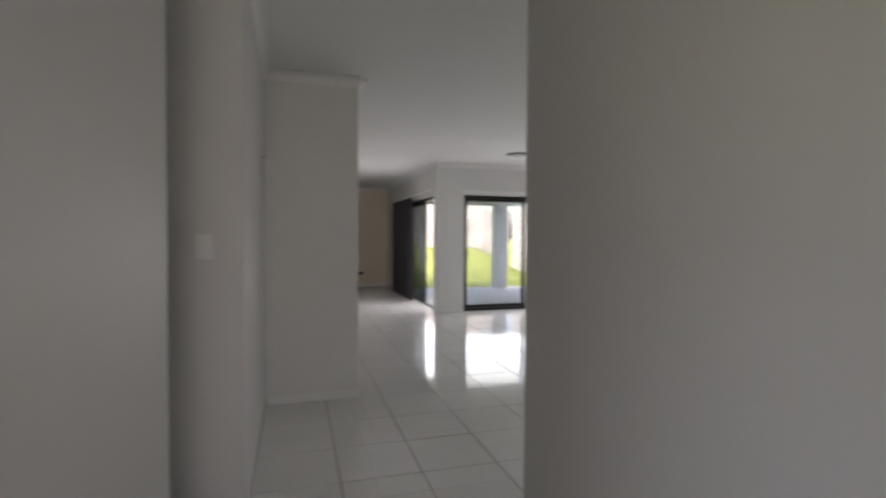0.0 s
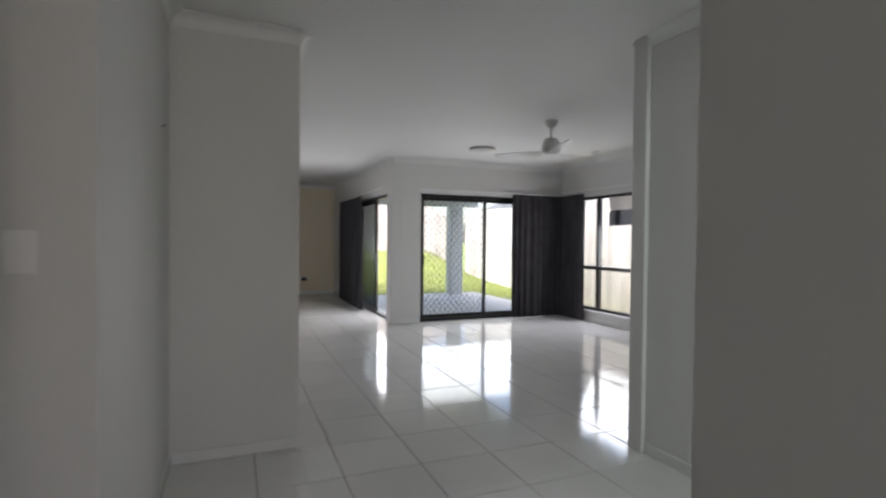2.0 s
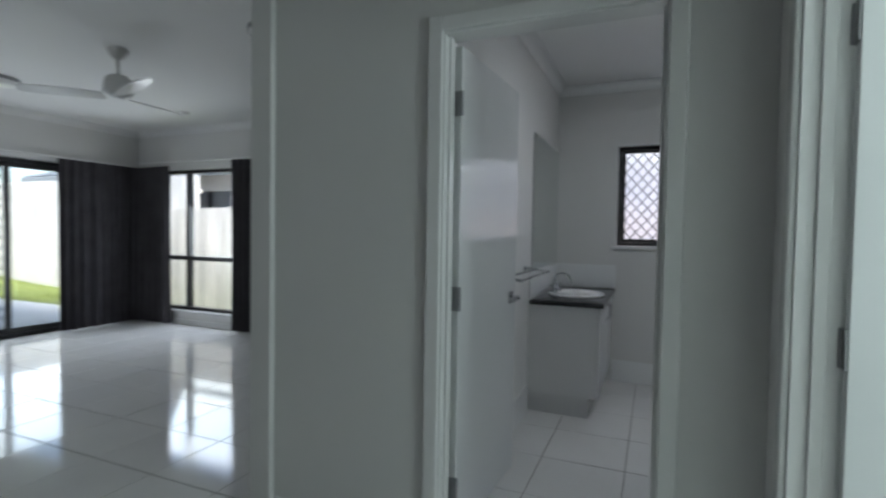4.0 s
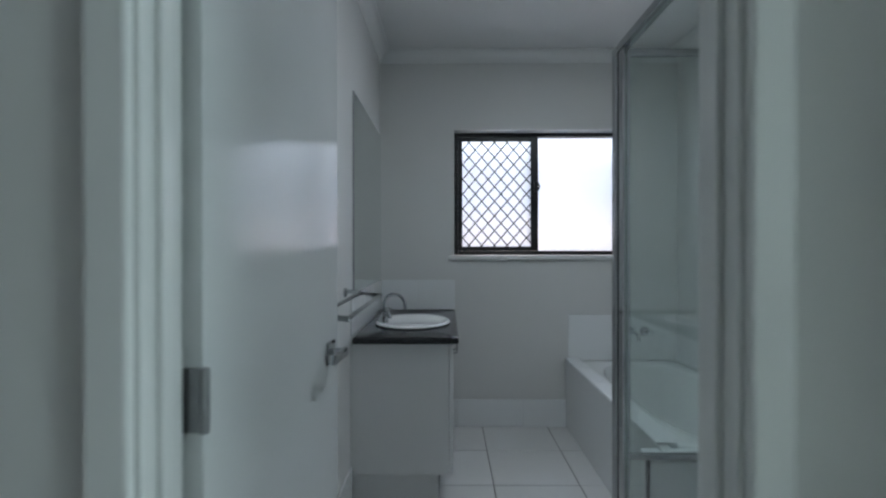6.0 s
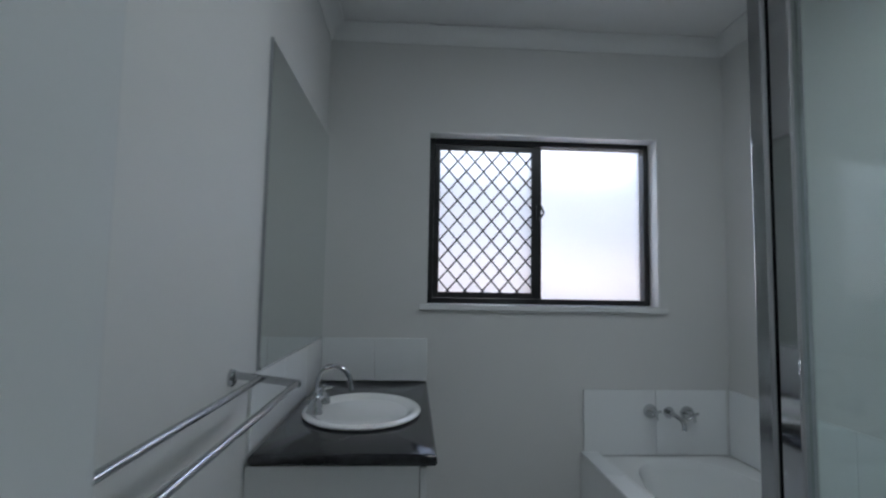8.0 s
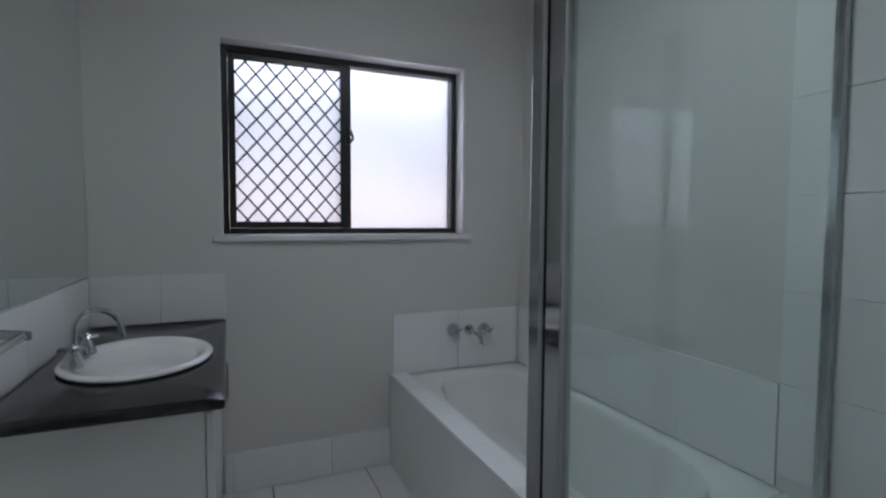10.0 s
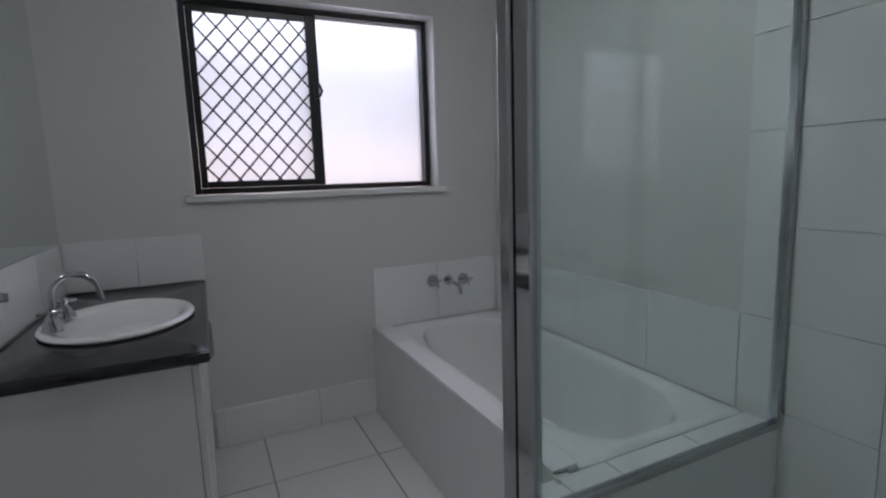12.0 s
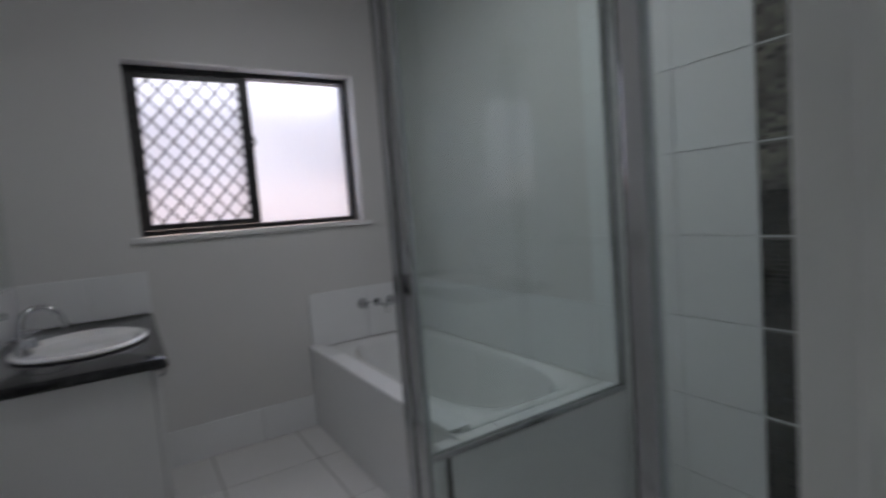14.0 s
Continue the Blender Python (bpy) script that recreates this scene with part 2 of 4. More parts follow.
def wall_mesh(along, c0, c1, a0, a1, z0, z1, holes=()):
    """A wall that runs along x or y between a0 and a1, c0 to c1 thick, with holes (a0, a1, z0, z1) right through it."""
    bm = bmesh.new()
    A = sorted({a0, a1, *(h[i] for h in holes for i in (0, 1))})
    Z = sorted({z0, z1, *(h[i] for h in holes for i in (2, 3))})

    def full(i, j):
        if not (0 <= i < len(A) - 1 and 0 <= j < len(Z) - 1):
            return False
        a, z = (A[i] + A[i + 1]) / 2, (Z[j] + Z[j + 1]) / 2
        return not any(h[0] < a < h[1] and h[2] < z < h[3] for h in holes)

    def quad(*pts):
        bm.faces.new([bm.verts.new((a, c, z) if along == "x" else (c, a, z)) for a, c, z in pts])

    for i in range(len(A) - 1):
        for j in range(len(Z) - 1):
            if not full(i, j):
                continue
            p, q, r, s = A[i], A[i + 1], Z[j], Z[j + 1]
            quad((p, c0, r), (q, c0, r), (q, c0, s), (p, c0, s))
            quad((p, c1, r), (q, c1, r), (q, c1, s), (p, c1, s))
            if not full(i - 1, j):
                quad((p, c0, r), (p, c1, r), (p, c1, s), (p, c0, s))
            if not full(i + 1, j):
                quad((q, c0, r), (q, c1, r), (q, c1, s), (q, c0, s))
            if not full(i, j - 1):
                quad((p, c0, r), (q, c0, r), (q, c1, r), (p, c1, r))
            if not full(i, j + 1):
                quad((p, c0, s), (q, c0, s), (q, c1, s), (p, c1, s))
    bmesh.ops.remove_doubles(bm, verts=bm.verts[:], dist=1e-5)
    return bm


CEIL = 2.62


def cornice(bm, p, q, inward, size=0.075):
    """A cove along the top of a wall from p to q; inward is the unit vector off the wall."""
    p, q, n = Vector((*p, 0)), Vector((*q, 0)), Vector((*inward, 0))
    prof = [(0.0, CEIL - size), (0.006, CEIL - size)] + [(size - (size - 0.008) * math.cos(a), CEIL - size + (size - 0.008) * math.sin(a)) for a in [k * math.pi / 12 for k in range(1, 7)]] + [(size, CEIL - 0.001), (0.0, CEIL - 0.001)]
    e0 = [bm.verts.new(p + n * (o + 0.001) + Vector((0, 0, z))) for o, z in prof]
    e1 = [bm.verts.new(q + n * (o + 0.001) + Vector((0, 0, z))) for o, z in prof]
    k = len(prof)
    for i in range(k):
        bm.faces.new((e0[i], e0[(i + 1) % k], e1[(i + 1) % k], e1[i]))
    bm.faces.new(e0)
    bm.faces.new(e1[::-1])


# ---- the large structure ----
H = CEIL + 0.04
solid("wall_bath_window", wall_mesh("y", 2.76, 2.96, -2.18, 0.1, 0, H, [(-1.725, -0.515, 1.2, 2.085)]), M_WALL, "painted pale grey plaster wall with a window opening", "wall")
solid("wall_bath_mirror", wall_mesh("x", 0.0, 0.1, 0.0, 2.758, 0, H), M_WALL, "painted pale grey plaster wall behind the mirror", "wall")
solid("wall_bath_shower", wall_mesh("x", -2.18, -2.08, 0.0, 2.758, 0, H), M_WALL, "painted pale wall behind bath and shower", "wall")
solid("wall_bath_door", wall_mesh("y", -0.1, -0.002, -2.18, 0.86, 0, H, [(-0.872, -0.05, 0, 2.08)]), M_WALL, "painted plaster wall with the bathroom doorway", "wall")
solid("wall_hall_toilet", wall_mesh("x", -1.27, -1.17, -1.884, -0.102, 0, H, [(-1.17, -0.35, 0, 2.08)]), M_WALL, "painted plaster wall with a doorway", "wall")
solid("wall_hall_east", wall_mesh("y", -1.985, -1.885, -5.0, -1.21, 0, H), M_WALL, "painted plaster hallway wall", "wall")
solid("wall_hall_west", wall_mesh("y", -3.08, -2.98, -5.0, -0.88, 0, H, [(-2.78, -1.96, 0, 2.08)]), M_WALL, "painted plaster hallway wall with a doorway", "wall")
solid("wall_hall_south", wall_mesh("x", -5.1, -5.0, -5.0, -0.1, 0, H, [(-2.85, -2.15, 0.6, 2.2)]), M_WALL, "painted plaster wall closing the hallway", "wall")
solid("wall_alcove_south", wall_mesh("x", -0.98, -0.88, -4.4, -3.082, 0, H), M_WALL, "painted plaster wall of the side passage", "wall")
solid("wall_alcove_west", wall_mesh("y", -4.5, -4.4, -5.0, 0.11, 0, H, [(-2.9, -1.9, 1.1, 2.1)]), M_WALL, "painted plaster wall closing the side passage", "wall")
solid("wall_switch", wall_mesh("x", 0.01, 0.11, -4.4, -2.85, 0, H), M_WALL, "painted plaster wall carrying the light switch", "wall")
solid("wall_hall_north_west", wall_mesh("y", -2.95, -2.85, 0.112, 1.64, 0, H), M_WALL, "painted plaster hallway wall", "wall")
solid("wall_return", wall_mesh("x", 1.64, 1.74, -2.95, -2.12, 0, H), M_WALL, "painted plaster return wall at the hall's end", "wall")
solid("wall_living_west", wall_mesh("y", -2.22, -2.12, 1.742, 10.8, 0, H), M_WALL, "painted plaster wall of the living room", "wall")
solid("wall_dining_north", wall_mesh("x", 10.8, 10.9, -2.22, -0.08, 0, H), M_CREAM, "cream painted wall at the far end, colour warmed for warm light", "wall")
solid("wall_dining_door", wall_mesh("y", -0.23, -0.08, 5.9, 10.798, 0, H, [(6.18, 8.5, 0, 2.08)]), M_WALL, "painted plaster wall with a sliding door opening", "wall")
solid("wall_patio", wall_mesh("x", 5.9, 6.08, -0.078, 3.1, 0, H, [(0.25, 2.55, 0, 2.08)]), M_WALL, "painted plaster wall with a sliding door opening", "wall")
solid("wall_side_window", wall_mesh("y", 2.95, 3.1, 0.76, 5.898, 0, H, [(3.95, 5.45, 0.19, 2.08)]), M_WALL, "painted plaster wall with a tall window opening", "wall")
solid("wall_living_south", wall_mesh("x", 0.76, 0.86, 0.0, 2.948, 0, H), M_WALL, "painted plaster wall beside the living room", "wall")
solid("wall_corner_pier", boxed(-0.135, -0.102, 0.76, 0.875, 0, CEIL - 0.002, bevel=0.004), M_WALL, "narrow proud plaster corner of the wall", "wall")
solid("wall_toilet_south", wall_mesh("x", -3.2, -3.1, -1.85, -0.1, 0, H, [(-1.45, -0.55, 1.2, 2.08)]), M_WALL, "painted wall of the small room with a window", "wall")
solid("wall_toilet_east", wall_mesh("y", -0.1, -0.002, -5.0, -2.182, 0, H), M_WALL, "painted wall of the small room", "wall")

bm = boxed(-4.5, 3.1, -5.1, 6.08, CEIL, CEIL + 0.12)
box(bm, -2.3, -0.08, 6.08, 10.9, CEIL, CEIL + 0.12)
solid("ceiling", bm, M_CEIL, "flat white painted plasterboard ceiling", "ceiling")
bm = boxed(-4.5, 3.1, -5.1, 6.08, -0.15, -0.004)
box(bm, -2.3, -0.08, 6.08, 10.9, -0.15, -0.004)
floor = solid("floor", bm, M_GROUT, "glossy white square floor tiles with grey grout", "floor")

for name, runs in (
    ("trim_cornice_bath", [((2.76, -2.08), (2.76, 0), (-1, 0)), ((0, 0), (2.76, 0), (0, -1)), ((0, -2.08), (2.76, -2.08), (0, 1)), ((0, -2.08), (0, 0), (1, 0))]),
    ("trim_cornice_hall", [((-1.985, -5), (-1.985, -1.21), (-1, 0)), ((-2.98, -5), (-2.98, -0.88), (1, 0)), ((-2.85, 0.01), (-2.85, 1.64), (1, 0)), ((-2.85, 1.64), (-2.12, 1.64), (0, -1)), ((-0.1, -1.17), (-0.1, 0.76), (-1, 0)), ((-1.884, -1.17), (-0.1, -1.17), (0, 1)), ((-4.4, 0.01), (-2.85, 0.01), (0, -1))]),
    ("trim_cornice_living", [((-0.23, 5.9), (2.95, 5.9), (0, -1)), ((2.95, 0.86), (2.95, 5.9), (-1, 0)), ((-0.23, 5.9), (-0.23, 10.8), (-1, 0)), ((-2.12, 10.8), (-0.23, 10.8), (0, -1)), ((-0.1, 0.86), (2.95, 0.86), (0, 1)), ((-2.12, 1.64), (-2.12, 10.8), (1, 0))]),
):
    bm = bmesh.new()
    for p, q, n in runs:
        cornice(bm, p, q, n)
    solid(name, bm, M_CEIL, "white coved plaster cornice along the ceiling", "cornice", smooth=True)


def skirting(name, runs, h=0.068, th=0.012):
    bm = bmesh.new()
    for x0, x1, y0, y1 in runs:
        box(bm, x0, x1, y0, y1, 0, h, bevel=0.003, seg=1)
    solid(name, bm, M_GLOSS, "white painted skirting board", "skirting")


skirting("baseboard_hall", [(-2.848, -2.836, 0.02, 1.625), (-2.848, -2.12, 1.626, 1.638), (-1.999, -1.987, -5, -1.212), (-2.978, -2.966, -5, -2.85), (-2.978, -2.966, -1.88, -0.885), (-4.39, -2.855, -0.004, 0.008), (-0.114, -0.102, 0.03, 0.75), (-1.87, -1.24, -1.168, -1.156)])
skirting("baseboard_living", [(-0.22, 0.24, 5.886, 5.898), (2.936, 2.948, 0.87, 5.885), (-0.244, -0.232, 8.52, 10.79), (-2.118, -0.25, 10.786, 10.798), (-0.244, -0.232, 5.886, 6.16)])


# ---- door frames and doors ----
def door_frame(name, along, c0, c1, a0, a1, top, label, both=True):
    """Lining in a wall's opening a0..a1 (the wall runs along that axis, c0..c1 thick), with an architrave on both faces."""
    ob = thing(name, label, "door frame", kind="structure")

    def b(p, q, r, s, z0, z1, bevel=0.003):
        return boxed(p, q, r, s, z0, z1, bevel=bevel) if along == "x" else boxed(r, s, p, q, z0, z1, bevel=bevel)

    t = 0.02
    part("lining", b(a0 + 0.001, a0 + t, c0 - 0.004, c1 + 0.004, 0, top - t), M_GLOSS, ob)
    part("lining", b(a1 - t, a1 - 0.001, c0 - 0.004, c1 + 0.004, 0, top - t), M_GLOSS, ob)
    part("head_lining", b(a0 + 0.001, a1 - 0.001, c0 - 0.004, c1 + 0.004, top - t, top - 0.001), M_GLOSS, ob)
    mid = (c0 + c1) / 2
    part("door_stop", b(a0 + t, a0 + t + 0.011, mid - 0.02, mid + 0.012, 0, top - t), M_GLOSS, ob)
    part("door_stop", b(a1 - t - 0.011, a1 - t, mid - 0.02, mid + 0.012, 0, top - t), M_GLOSS, ob)
    w = 0.06
    for f0, f1 in ((c0 - 0.02, c0 - 0.001), (c1 + 0.001, c1 + 0.02))[: 2 if both else 1]:
        part("architrave", b(a0 - w + 0.012, a0 + 0.012, f0, f1, 0, top + w - 0.012, 0.006), M_GLOSS, ob)
        part("architrave", b(a1 - 0.012, a1 + w - 0.012, f0, f1, 0, top + w - 0.012, 0.006), M_GLOSS, ob)
        part("head_architrave", b(a0 + 0.0125, a1 - 0.0125, f0, f1, top - 0.012, top + w - 0.012, 0.006), M_GLOSS, ob)
    return ob


door_frame("door_frame_1", "y", -0.1, -0.002, -0.872, -0.05, 2.08, "white glossy painted door frame of the bathroom", both=False)
door_frame("door_frame_2", "x", -1.27, -1.17, -1.17, -0.35, 2.08, "white glossy painted door frame beside the bathroom")
door_frame("door_frame_3", "y", -3.08, -2.98, -2.78, -1.96, 2.08, "white glossy painted door frame in the hallway")


def door_leaf(name, m, label, width=0.755, flip=1):
    """A flush leaf hinged at its own origin, running along +x; flip chooses the side that its hinges show on."""
    ob = thing(name, label, "door")
    bm = boxed(0.004, width, -0.018, 0.018, 0.012, 2.052, bevel=0.002)
    part("leaf", bm, M_DOOR, ob)
    for s in (-1, 1):
        h = part("handle", boxed(width - 0.118, width - 0.053, s * 0.018, s * 0.026, 0.924, 0.989, bevel=0.002) if s > 0 else boxed(width - 0.118, width - 0.053, -0.026, -0.018, 0.924, 0.989, bevel=0.002), M_CHROME, ob, "square brushed chrome lever handle")
        bm = bmesh.new()
        tube(bm, [(width - 0.085, s * 0.026, 0.957), (width - 0.085, s * 0.062, 0.957)], 0.011)
        lo, hi = (0.055, 0.069) if s > 0 else (-0.069, -0.055)
        box(bm, width - 0.2, width - 0.072, lo, hi, 0.943, 0.97, bevel=0.004)
        part("lever", bm, M_CHROME, h, smooth=True)
    for z in (0.22, 1.02, 1.82):
        bm = bmesh.new()
        tube(bm, [(0.0, flip * 0.022, z - 0.05), (0.0, flip * 0.022, z + 0.05)], 0.008)
        box(bm, -0.002, 0.003, -0.016, 0.016, z - 0.05, z + 0.05)
        part("hinge", bm, M_STEEL, ob, "dull steel butt hinge")
    ob.matrix_world = m
    return ob


door_leaf("bathroom_door", pose(0.012, -0.076, 0, 0, 0, -3.4), "white flush bathroom door standing open against the wall", flip=-1)
door_leaf("side_room_door", pose(-0.392, -1.272, 0, 0, 0, -92), "white flush door standing open into the small room", flip=1)
door_leaf("hall_door", pose(-3.085, -2.752, 0, 0, 0, 176), "white flush door standing open in the hallway", flip=1)


# ---- windows and sliding doors ----
def sash(ob, along, c, th, a0, a1, z0, z1, w, glass_mat, name="sash_frame", pane="pane"):
    """A framed pane; along names the axis that it runs on, c its middle plane."""
    def b(p, q, z, y, t=th, bev=0.003):
        return boxed(p, q, c - t / 2, c + t / 2, z, y, bevel=bev) if along == "x" else boxed(c - t / 2, c + t / 2, p, q, z, y, bevel=bev)

    f = part(name, b(a0, a0 + w, z0, z1), M_BLACK, ob)
    for p, q, r, s in ((a1 - w, a1, z0, z1), (a0 + w, a1 - w, z0, z0 + w), (a0 + w, a1 - w, z1 - w, z1)):
        part("rail", b(p, q, r, s), M_BLACK, f)
    g = part(pane, b(a0 + w, a1 - w, z0 + w, z1 - w, 0.006, 0), glass_mat, ob)
    g.visible_shadow = False
    return f


def diamond_mesh(ob, along, c, a0, a1, z0, z1, pitch, r, label=""):
    """A security grille: two sets of slanting flat wires, clipped to the opening."""
    bm = bmesh.new()
    w, h = a1 - a0, z1 - z0
    steep = 1.15
    n = int((w + h / steep) / pitch) + 2
    for sgn in (1, -1):
        for k in range(-1, n):
            lo = a0 + k * pitch - (h / steep if sgn > 0 else 0)
            if sgn < 0:
                lo = a0 + k * pitch
            pts = []
            for z in (0.0, h):
                pts.append((lo + sgn * z / steep, z))
            (p0, q0), (p1, q1) = pts
            ts = [0.0, 1.0]
            d = p1 - p0
            t0, t1 = sorted(((a0 - p0) / d, (a1 - p0) / d))
            t0, t1 = max(0, t0), min(1, t1)
            if t1 - t0 < 0.02:
                continue
            pa, za, pb, zb = p0 + d * t0, z0 + h * t0, p0 + d * t1, z0 + h * t1
            e = 0.002 * sgn
            ends = [((pa, c + e, za), (pb, c + e, zb))] if along == "x" else [((c + e, pa, za), (c + e, pb, zb))]
            for p, q in ends:
                tube(bm, [p, q], r, seg=5, cap=False)
    return part("security_mesh", bm, M_BLACK, ob, label)


def outer_frame(ob, along, c0, c1, a0, a1, z0, z1, w, sill=None):
    def b(p, q, z, y):
        return boxed(p, q, c0, c1, z, y, bevel=0.003) if along == "x" else boxed(c0, c1, p, q, z, y, bevel=0.003)
    s = w if sill is None else sill
    part("window_frame", b(a0, a0 + w, z0, z1), M_BLACK, ob)
    part("window_frame", b(a1 - w, a1, z0, z1), M_BLACK, ob)
    part("window_frame", b(a0 + w, a1 - w, z1 - w, z1), M_BLACK, ob)
    part("window_frame", b(a0 + w, a1 - w, z0, z0 + s), M_BLACK, ob)


# bathroom window: frosted, the far half a slider behind a grille
w1 = thing("window_1", "black aluminium sliding window with frosted glass and security mesh", "window", (2.9, -1.13, 1.2), kind="structure")
outer_frame(w1, "y", 2.855, 2.93, -1.715, -0.522, 1.203, 2.08, 0.028)
sash(w1, "y", 2.877, 0.022, -1.125, -0.551, 1.232, 2.051, 0.03, M_FROST)
g = part("pane", boxed(2.905, 2.911, -1.686, -1.1, 1.232, 2.051), M_FROST, w1)
g.visible_shadow = False
part("meeting_stile", boxed(2.862, 2.92, -1.128, -1.075, 1.232, 2.051, bevel=0.004), M_BLACK, w1)
diamond_mesh(w1, "y", 2.862, -1.078, -0.575, 1.258, 2.025, 0.092, 0.0046, "black diamond security mesh")
bm = boxed(2.838, 2.862, -1.118, -1.098, 1.655, 1.735, bevel=0.005)
tube(bm, [(2.845, -1.122, 1.665), (2.832, -1.132, 1.69), (2.845, -1.122, 1.725)], 0.006)
part("latch", bm, M_BLACK, w1, "black window latch")
ws = thing("window_sill_1", "white painted window sill board with lipped edge", "sill", kind="structure")
part("board", boxed(2.735, 2.855, -1.755, -0.48, 1.172, 1.2, bevel=0.004), M_GLOSS, ws)
part("reveal", boxed(2.762, 2.854, -1.724, -1.7165, 1.2005, 2.084), M_GLOSS, ws)
part("reveal", boxed(2.762, 2.854, -0.5215, -0.5155, 1.2005, 2.084), M_GLOSS, ws)
part("reveal", boxed(2.762, 2.854, -1.716, -0.522, 2.078, 2.0845), M_GLOSS, ws)

# patio sliding door with a grille on one leaf
d1 = thing("sliding_door_1", "black aluminium sliding glass door with diamond security mesh", "sliding door", (1.4, 6.03, 0), kind="structure")
outer_frame(d1, "x", 5.985, 6.075, 0.255, 2.545, 0.002, 2.075, 0.045)
sash(d1, "x", 6.02, 0.03, 1.42, 2.5, 0.047, 2.03, 0.06, M_GLASS)
sash(d1, "x", 6.055, 0.03, 0.3, 1.5, 0.047, 2.03, 0.055, M_GLASS)
diamond_mesh(d1, "x", 6.0, 0.33, 1.42, 0.06, 2.02, 0.1, 0.0036, "dark diamond security mesh")
part("handle", boxed(0.31, 0.34, 5.955, 5.985, 0.95, 1.1, bevel=0.008), M_BLACK, d1, "black pull handle")
part("head_reveal", boxed(0.2, 2.6, 5.886, 5.899, 2.082, 2.13, bevel=0.004), M_GLOSS, d1, "white painted head trim")

# dining sliding door, its near half slid open
d2 = thing("sliding_door_2", "black sliding glass door standing half open", "sliding door", (-0.15, 7.3, 0), kind="structure")
outer_frame(d2, "y", -0.17, -0.085, 6.185, 8.495, 0.002, 2.075, 0.04)
sash(d2, "y", -0.15, 0.03, 7.05, 8.25, 0.042, 2.035, 0.06, M_SCREEN, pane="insect_screen")
sash(d2, "y", -0.11, 0.03, 7.25, 8.45, 0.042, 2.035, 0.055, M_GLASS)
part("handle", boxed(-0.19, -0.165, 7.07, 7.1, 0.92, 1.1, bevel=0.006), M_BLACK, d2, "black pull handle")

# tall side window
w2 = thing("window_2", "tall black framed window with a fixed lower light", "window", (3.05, 4.7, 0.19), kind="structure")
outer_frame(w2, "y", 3.0, 3.08, 3.955, 5.445, 0.195, 2.075, 0.04)
part("mullion", boxed(3.0, 3.075, 4.955, 5.015, 0.236, 2.034, bevel=0.003), M_BLACK, w2)
part("transom", boxed(3.002, 3.073, 3.996, 4.954, 0.865, 0.925, bevel=0.003), M_BLACK, w2)
part("transom", boxed(3.002, 3.073, 5.016, 5.404, 0.865, 0.925, bevel=0.003), M_BLACK, w2)
for a0, a1, z0, z1 in ((3.996, 4.954, 0.236, 0.864), (3.996, 4.954, 0.926, 2.034), (5.016, 5.404, 0.236, 0.864), (5.016, 5.404, 0.926, 2.034)):
    g = part("pane", boxed(3.037, 3.043, a0, a1, z0, z1), M_GLASS, w2)
    g.visible_shadow = False
ws = thing("window_sill_2", "white painted sill under the tall window", "sill", kind="structure")
part("board", boxed(2.925, 2.999, 3.93, 5.47, 0.165, 0.189, bevel=0.004), M_GLOSS, ws)

# window of the small room
w3 = thing("window_3", "black framed frosted window in the small room", "window", (-1, -3.15, 1.2), kind="structure")
outer_frame(w3, "x", -3.19, -3.12, -1.445, -0.555, 1.205, 2.075, 0.03)
g = part("pane", boxed(-1.415, -0.585, -3.158, -3.152, 1.235, 2.045), M_FROST, w3)
g.visible_shadow = False


# ---- curtains ----
def curtain(name, along, c, a0, a1, z0, z1, folds, amp, label, flare=0.0, seed=1):
    """Hanging cloth with folds that deepen and wander towards the hem; along names its axis."""
    rnd = random.Random(seed)
    ph = [rnd.uniform(0, 6.28) for _ in range(4)]
    bm = bmesh.new()
    nu, nz = folds * 10, 14
    sheets = []
    for side in (0, 1):
        grid = []
        for j in range(nz + 1):
            v = j / nz
            row = []
            for i in range(nu + 1):
                u = i / nu
                uu = u + 0.012 * math.sin(9 * u + ph[1]) * (1 + 1.5 * v)
                d = amp * (0.55 + 0.45 * v) * (math.sin(2 * math.pi * folds * uu + ph[0]) + 0.35 * math.sin(2 * math.pi * folds * 0.43 * uu + ph[2]))
                d += 0.012 * math.sin(3 * v + 5 * u + ph[3]) + (0.003 if side else 0)
                a = a0 + (a1 - a0) * (0.5 + (u - 0.5) * (1 + flare * v * (0.6 + 0.4 * math.sin(ph[2]))))
                z = z1 + (z0 - z1) * v
                row.append(bm.verts.new((a, c + d, z) if along == "x" else (c + d, a, z)))
            grid.append(row)
        sheets.append(grid)
        for r, s in zip(grid, grid[1:]):
            for i in range(nu):
                bm.faces.new((r[i], r[i + 1], s[i + 1], s[i]))
    A, B = sheets
    for j in range(nz):
        for i in (0, nu):
            bm.faces.new((A[j][i], A[j + 1][i], B[j + 1][i], B[j][i]))
    for i in range(nu):
        for j in (0, nz):
            bm.faces.new((A[j][i], A[j][i + 1], B[j][i + 1], B[j][i]))
    ob = thing(name, label, "curtain", ((a0 + a1) / 2, c, z0) if along == "x" else (c, (a0 + a1) / 2, z0), group="dark curtains")
    part("cloth", bm, M_CURTAIN, ob, smooth=True)
    return ob


def curtain_track(along, c, a0, a1, z):
    ob = thing("curtain_track", "slim white curtain track fixed over the opening", "curtain track")
    part("track", boxed(a0, a1, c - 0.012, c + 0.012, z, z + 0.018, bevel=0.003) if along == "x" else boxed(c - 0.012, c + 0.012, a0, a1, z, z + 0.018, bevel=0.003), M_WHITEPL, ob)


